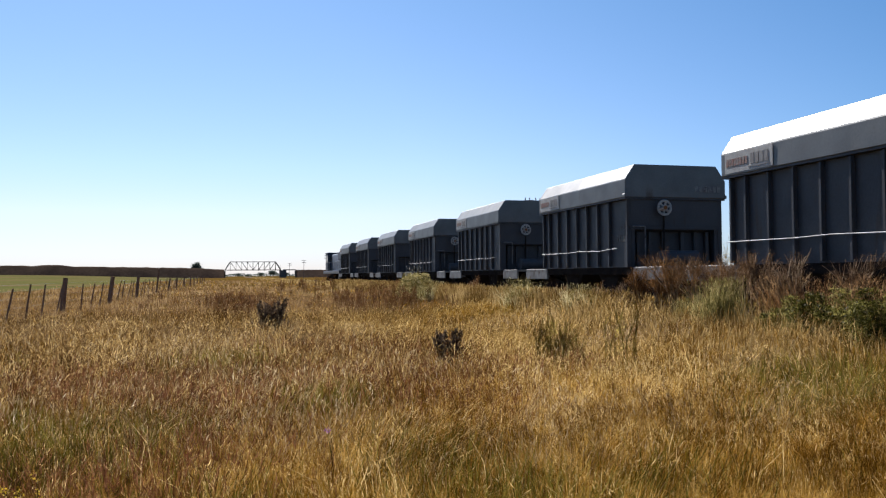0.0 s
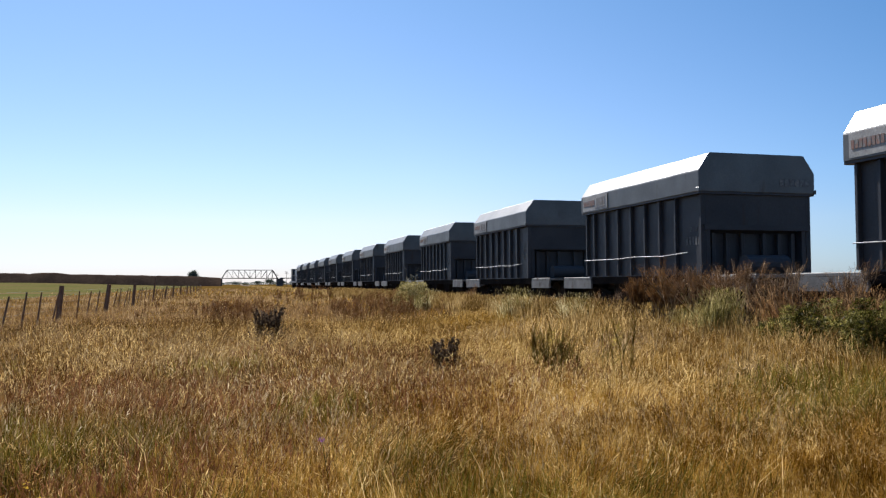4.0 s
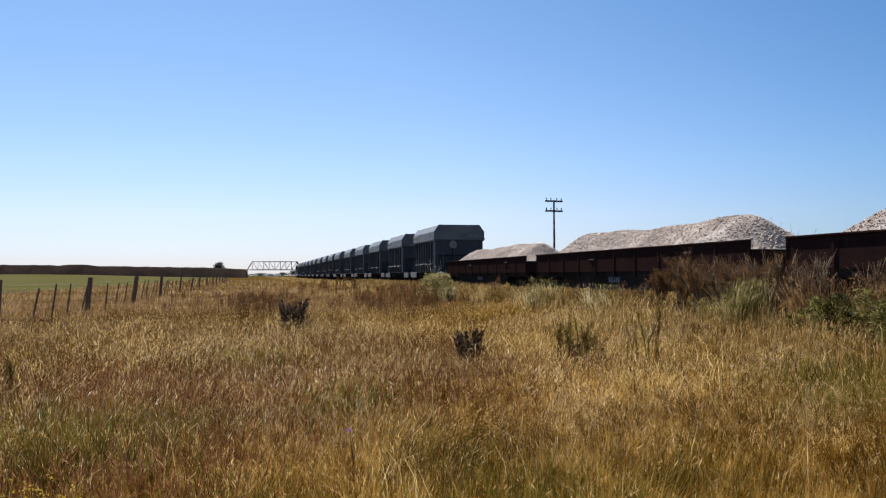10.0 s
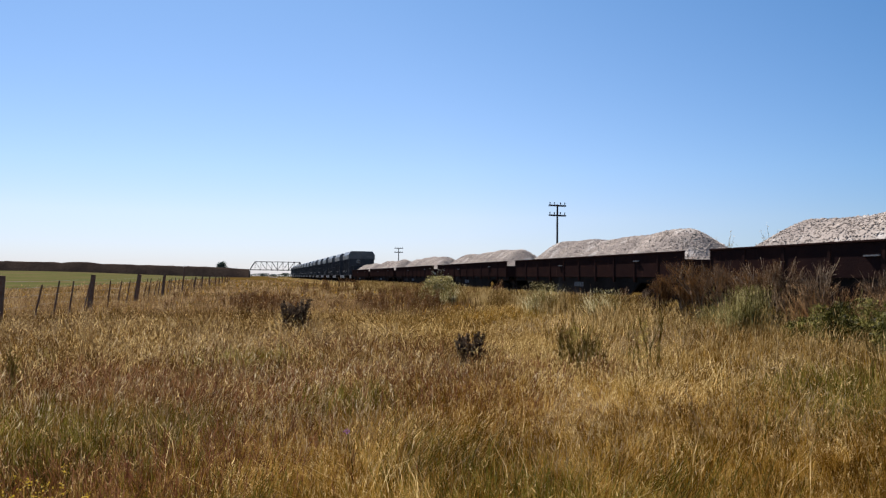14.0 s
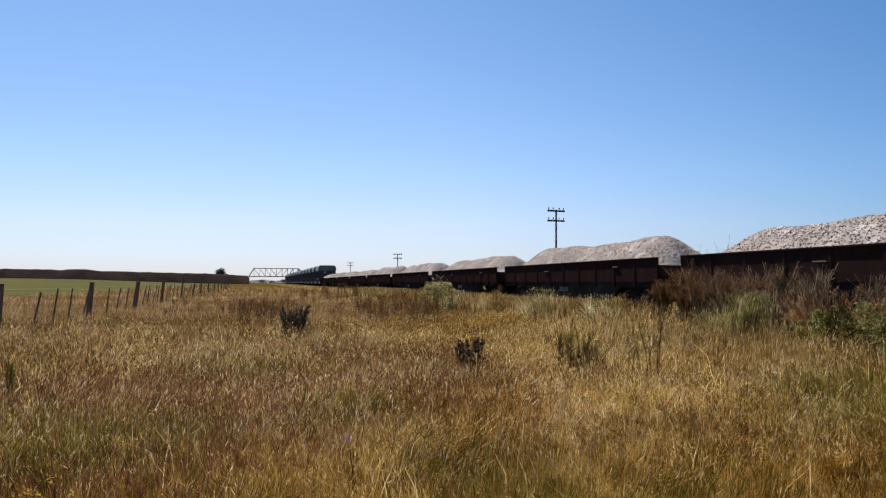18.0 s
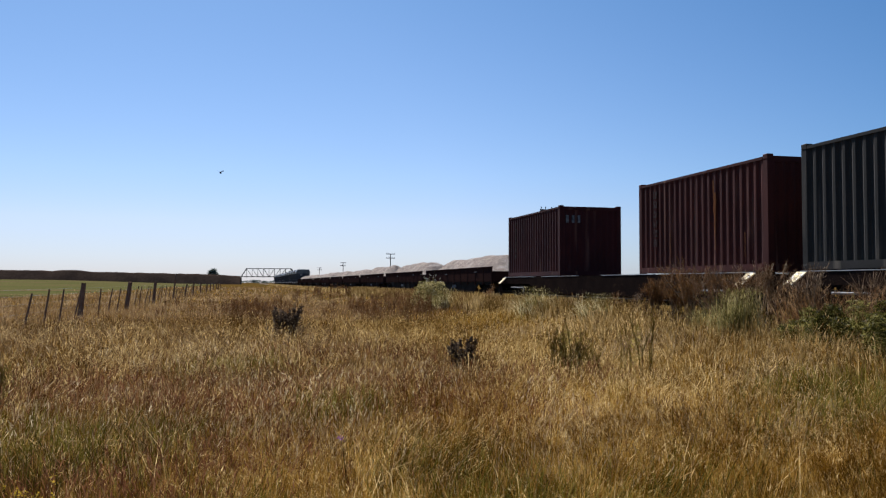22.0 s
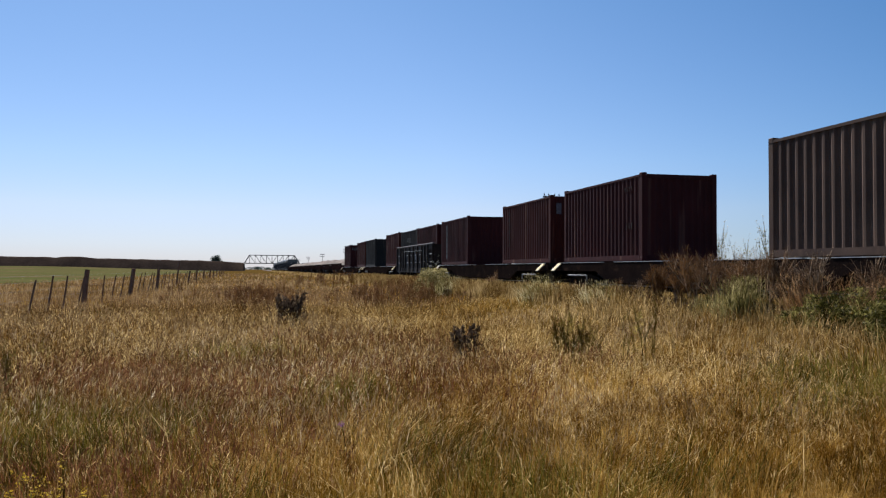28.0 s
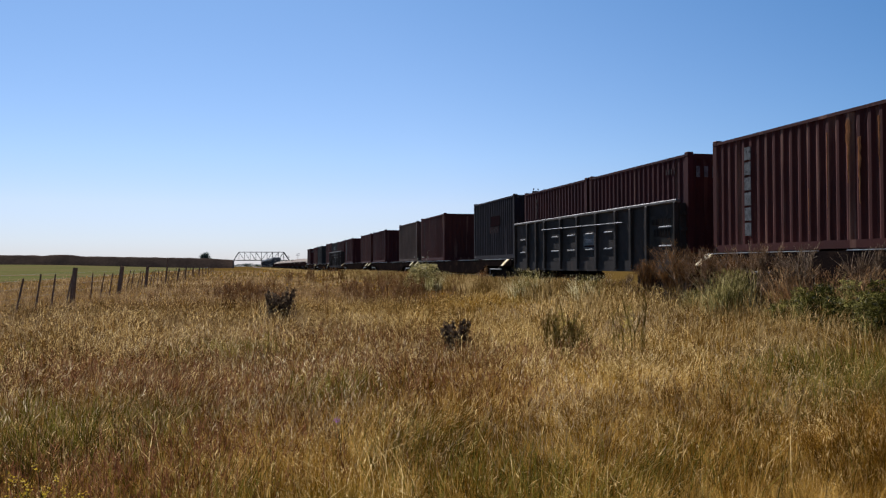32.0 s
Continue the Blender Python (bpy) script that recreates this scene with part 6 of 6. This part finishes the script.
    # tall pale weeds beyond the track
    s, fl = stems(rng, 5, 2.4, 0.12, 5, 0.009, 10, 0.035)
    lf = leafy(rng, 260, 1.7, 0.42, 0.045)
    plant("tall_weed", "tall thin weed with pale flower heads beyond the track", "weed", "tall weeds past the track", (("stalk", s, "bunch"), ("foliage", (lf[0] * np.array((1, 1, -1)) + np.array((0, 0, 2.55)), lf[1]), "bunch"), ("blossom", fl, "white_petal")),
          [(16.0, y, r_, sc) for y, r_, sc in ((22.8, 0, 1.06), (21.5, 80, 0.95), (20.3, 150, 0.8), (25.6, 200, 1.04), (24.2, 260, 0.86), (27.4, 310, 0.96), (26.4, 30, 0.9))])
    # two dark round shrubs in the meadow
    for az, d, h, r, spikes in ((14.8, 13.5, 0.70, 0.20, 11), (2.58, 21.0, 1.04, 0.32, 19)):
        b, hd = tuft_mesh(rng, 160, h * 0.85, 0.026, 0.24, 0.10 + 0.10 * (r > 0.25))
        lf = leafy(rng, 900, h * 0.74, r, 0.045, 0.34)
        # stout upright leafy spikes
        sp = []
        for k in range(spikes):
            v, f = leafy(rng, 110, h * rng.uniform(0.82, 1.06), 0.05 + 0.01 * (r > 0.25), 0.044, 0.36)
            a, e = 2.4 * k, rng.uniform(0.04, 0.30)
            v = v + v[:, 2:3] * e * np.array((math.cos(a), math.sin(a), 0)) + 0.4 * r * np.array((math.cos(a), math.sin(a), 0))
            sp.append((v, f))
        plant("dark_shrub", "small dark spiky shrub standing in the dry grass", "shrub", "dark shrubs", (("brushwood", b, "shrub"), ("foliage", lf, "shrub"), ("spike", join(sp), "shrub"), ("spiky_top", hd, "shrub")), [(*polar(az, d), 0, 1.0)])
    # green thistles and stalks
    for k in range(3):
        s, hd = stems(rng, 7, 1.02, 0.06, 7, 0.008, 9, 0.012)
        lf = leafy(rng, 150, 0.85, 0.09, 0.028)
        spots = [(polar(a, d)[0], polar(a, d)[1], rng.uniform(0, 360), sc) for a, d, sc in (
            ((21.7, 12.6, 1.0), (22.9, 12.3, 0.92), (-14.6, 10.2, 0.85), (23.4, 13.0, 0.8)), ((22.2, 12.3, 1.05), (1.6, 11.5, 0.75), (-13.0, 12.5, 0.7), (23.7, 12.6, 0.72)), ((26.7, 12.6, 1.08), (21.9, 12.9, 0.9)))[k]]
        plant("thistle", "thin green and brown thistle stalk in the grass", "thistle", "thistles", (("stalk", s, "thistle_green"), ("foliage", lf, "thistle_green"), ("seed_spray", hd, "dock")), spots)
    # purple thistle flower, and yellow flowers low in the grass
    s, fl = stems(rng, 1, 0.68, 0.02, 34, 0.004, 0, 0.011)
    plant("purple_flower", "small purple thistle flower on a thin stalk", "flower", "", (("stalk", s, "green_leaf"), ("blossom", fl, "petal")), [(*polar(7.5, 5.6), 0, 1.0)])
    for k in range(2):
        s, fl = stems(rng, 14, 0.56, 0.22, 8, 0.003, 5, 0.011)
        plant("yellow_flowers", "cluster of small yellow flowers among the grass", "flowers", "yellow flowers", (("stalk", s, "green_leaf"), ("blossom", fl, "yellow_petal")),
              [(*polar(a, d), r_, 1.0) for a, d, r_ in (((-14.2, 4.5, 0), (-12.4, 4.5, 70)), ((-15.6, 4.7, 30), (-11.4, 4.35, 10)))[k]])
    # brown dock stalks scattered through the middle distance
    sv, hv = [], []
    for k in range(230):
        az, d = (rng.uniform(-6, 16), rng.uniform(26, 60)) if k < 40 else (rng.normal(0.1, 1.1), rng.uniform(29, 47)) if k < 105 else (rng.uniform(6.8, 12.6), rng.uniform(29, 50)) if k < 195 else (rng.uniform(3.0, 8.0), rng.uniform(62, 95))
        x, y = polar(az, d)
        if x > 9.5:
            continue
        (a, b), (c, e) = stems(rng, 3, 0.80 if d < 60 else 1.05, 0.10, 9, 0.007 + 0.0001 * d, 3, 0.030 + 0.0002 * d)
        o = np.array([x, y, float(ground_z(x, y))])
        sv.append((a + o, b))
        hv.append((c + o, e))
    v, f = join(sv + hv)
    tagged(new("dock_stalks", mesh_np("dock_stalks", v, f, M["dock"])), "brown dried dock stalks scattered in the grass", "dead weed", kind="stuff")


trackside()


# ---- trees ----
def tree(x, y, z, h, r, seed, label, group=""):
    rng = np.random.default_rng(seed)
    t = thing("tree", label, "tree", group)
    bm = rod(bmesh.new(), (0, 0, -0.5), (0.1, 0, h * 0.45), 0.03 * h, 8, 0.02 * h)
    for k in range(9):
        a = k * 2.4
        rod(bm, (0.1, 0, h * (0.3 + 0.015 * k)), (math.cos(a) * r * 0.6, math.sin(a) * r * 0.6, h * (0.5 + 0.04 * k)), 0.012 * h, 5, 0.004 * h)
    part("trunk", bm, M["bark"], t)
    n = 2600
    c = rng.normal(0, 1, (26, 3))
    c = c / np.linalg.norm(c, axis=1, keepdims=True) * np.array([r * 0.72, r * 0.72, h * 0.26]) * rng.uniform(0.45, 1.05, (26, 1)) + np.array([0, 0, h * 0.64])
    p = c[rng.integers(0, 26, n)] + rng.normal(0, 1, (n, 3)) * np.array([r * 0.2, r * 0.2, h * 0.075])
    u, w = rng.normal(0, 1, (n, 3)), rng.normal(0, 1, (n, 3))
    s = 0.045 * h
    u = u / np.linalg.norm(u, axis=1, keepdims=True) * s
    w = np.cross(u, w)
    w = w / np.linalg.norm(w, axis=1, keepdims=True) * s * 0.6
    V = np.stack([p - u, p - w, p + u, p + w], 1).reshape(-1, 3)
    F = (np.array([(0, 1, 2), (0, 2, 3)])[None] + 4 * np.arange(n)[:, None, None]).reshape(-1, 3)
    o = new("crown", mesh_np("crown", V, F, M["hazed_tree_leaf"]))
    o.parent = t
    t.matrix_basis = pose(x, y, z)


tree(-30.5, 748, 1.0, 12.4, 5.6, 5, "round dark green tree standing behind the earth bank")
for _i, (_x, _h) in enumerate(((4, 5.0), (13, 4.2), (24, 6.0), (33, 8.4), (45, 6.0), (60, 6.4), (75, 7.0))):
    tree(_x * 1.5, 1080 + 14 * (_i % 3), 0, _h, _h * 0.8, 30 + _i, "distant dark tree on the plain", "distant trees")


def treeline():
    rng = np.random.default_rng(3)
    n = 9000
    x = rng.uniform(-900, 1100, n)
    top = 3.2 + 1.4 * np.sin(x * 0.021) + 1.0 * np.sin(x * 0.083 + 1)
    p = np.stack([x, 1900 + rng.normal(0, 8, n), rng.random(n) * np.maximum(1.0, top) * 1.6], -1)
    u, w = rng.normal(0, 1, (n, 3)), rng.normal(0, 1, (n, 3))
    u = u / np.linalg.norm(u, axis=1, keepdims=True) * 1.6
    w = np.cross(u, w)
    w = w / np.linalg.norm(w, axis=1, keepdims=True) * 1.1
    V = np.stack([p - u, p - w, p + u, p + w], 1).reshape(-1, 3)
    F = (np.array([(0, 1, 2), (0, 2, 3)])[None] + 4 * np.arange(n)[:, None, None]).reshape(-1, 3)
    tagged(new("far_woods", mesh_np("far_woods", V, F, M["hazed_tree_leaf"])), "low dark line of woods on the horizon", "woods", kind="stuff")


treeline()


# ---- insect ----
def flying_insect():
    t = thing("insect", "small dark insect flying over the meadow", "insect")
    bm = bmesh.new()
    bmesh.ops.create_uvsphere(bm, u_segments=10, v_segments=7, radius=1.0, matrix=Matrix.Diagonal((0.006, 0.020, 0.006, 1)))
    bmesh.ops.create_uvsphere(bm, u_segments=8, v_segments=6, radius=0.006, matrix=Matrix.Translation((0, 0.022, 0.001)))
    part("body", bm, M["under"], t, smooth=True)
    wings = []
    for s in (-1, 1):
        bm = bmesh.new()
        prism(bm, [(s * 0.003, 0.012), (s * 0.030, 0.020), (s * 0.036, 0.006), (s * 0.024, -0.008), (s * 0.003, -0.012)], "z", 0.0, 0.0008)
        w = part("wing", bm, M["under"], t)
        w.matrix_basis = pose(0, 0, 0.004)
        wings.append((w, s))
    return t, wings


INSECT = flying_insect()


# ---- movement ----
def motions():
    # the insect crosses over the meadow, then drops into the grass
    bug, wings = INSECT
    trail = ((0.0, -9.0, -6.0, 1.2), (20.0, -6.0, -4.0, 2.2), (21.4, -2.6, -1.5, 2.9), (21.8, -0.63, 5.91, 2.40), (22.0, -0.26, 7.43, 2.57), (22.2, 0.05, 8.90, 2.90), (22.4, 0.34, 10.41, 2.93), (22.6, 1.08, 11.85, 3.18),
             (22.8, 1.92, 13.31, 2.75), (23.0, 2.31, 14.80, 2.34), (23.4, 2.9, 18.0, 1.7), (24.0, 3.4, 23.0, 0.9), (25.0, 3.6, 25.0, 0.35), (32.0, 3.6, 25.0, 0.35))
    walk(bug, [(t, pose(x, y, z, 12 * math.sin(9 * t), 20 * math.sin(7 * t), -12)) for t, x, y, z in trail])
    for w, s in wings:
        walk(w, [(0.1 * i, pose(0, 0, 0.004, 0, -s * (20 + 40 * math.sin(2.4 * i)), 0)) for i in range(321)])
    # plants rock in the wind about their roots, and the loose seed layer drifts a little
    for k, ob in enumerate(SWAY):
        m, amp = ob.matrix_basis.copy(), 1.6 + 0.5 * (k % 3)
        rows = []
        for i in range(65):
            t = i * 0.5
            a = amp * (math.sin(2.3 * t + k * 1.7) * 0.6 + math.sin(0.83 * t + k) * 0.6)
            rows.append((t, m @ pose(0, 0, 0, 0.5 * a, a, 0)))
        walk(ob, rows)
    for k, name in enumerate(("grass_seed", "pale_grass", "green_grass", "oat_grass", "sorrel")):
        rows = [(i * 0.5, pose(0.010 * math.sin(1.9 * i * 0.5 + k), 0.008 * math.sin(1.3 * i * 0.5 + 2 * k), 0)) for i in range(65)]
        walk(bpy.data.objects[name], rows)
    for ob, u in RUN:
        # each axle rolls without slip: one row for every thirtieth of a second
        for w in ob.children_recursive:
            if w.name.startswith("wheelset"):
                x, y, z = w.matrix_basis.translation
                walk(w, [(i / 30, pose(x, y, z, -math.degrees((gone(i / 30) - gone(0)) / 0.46) % 360 - 360)) for i in range(961)])
        lift = ob.get("lift", 0.0)
        walk(ob, [(t, pose(XC, u + gone(t), RAIL + lift)) for t in range(0, 33, 1)])


motions()
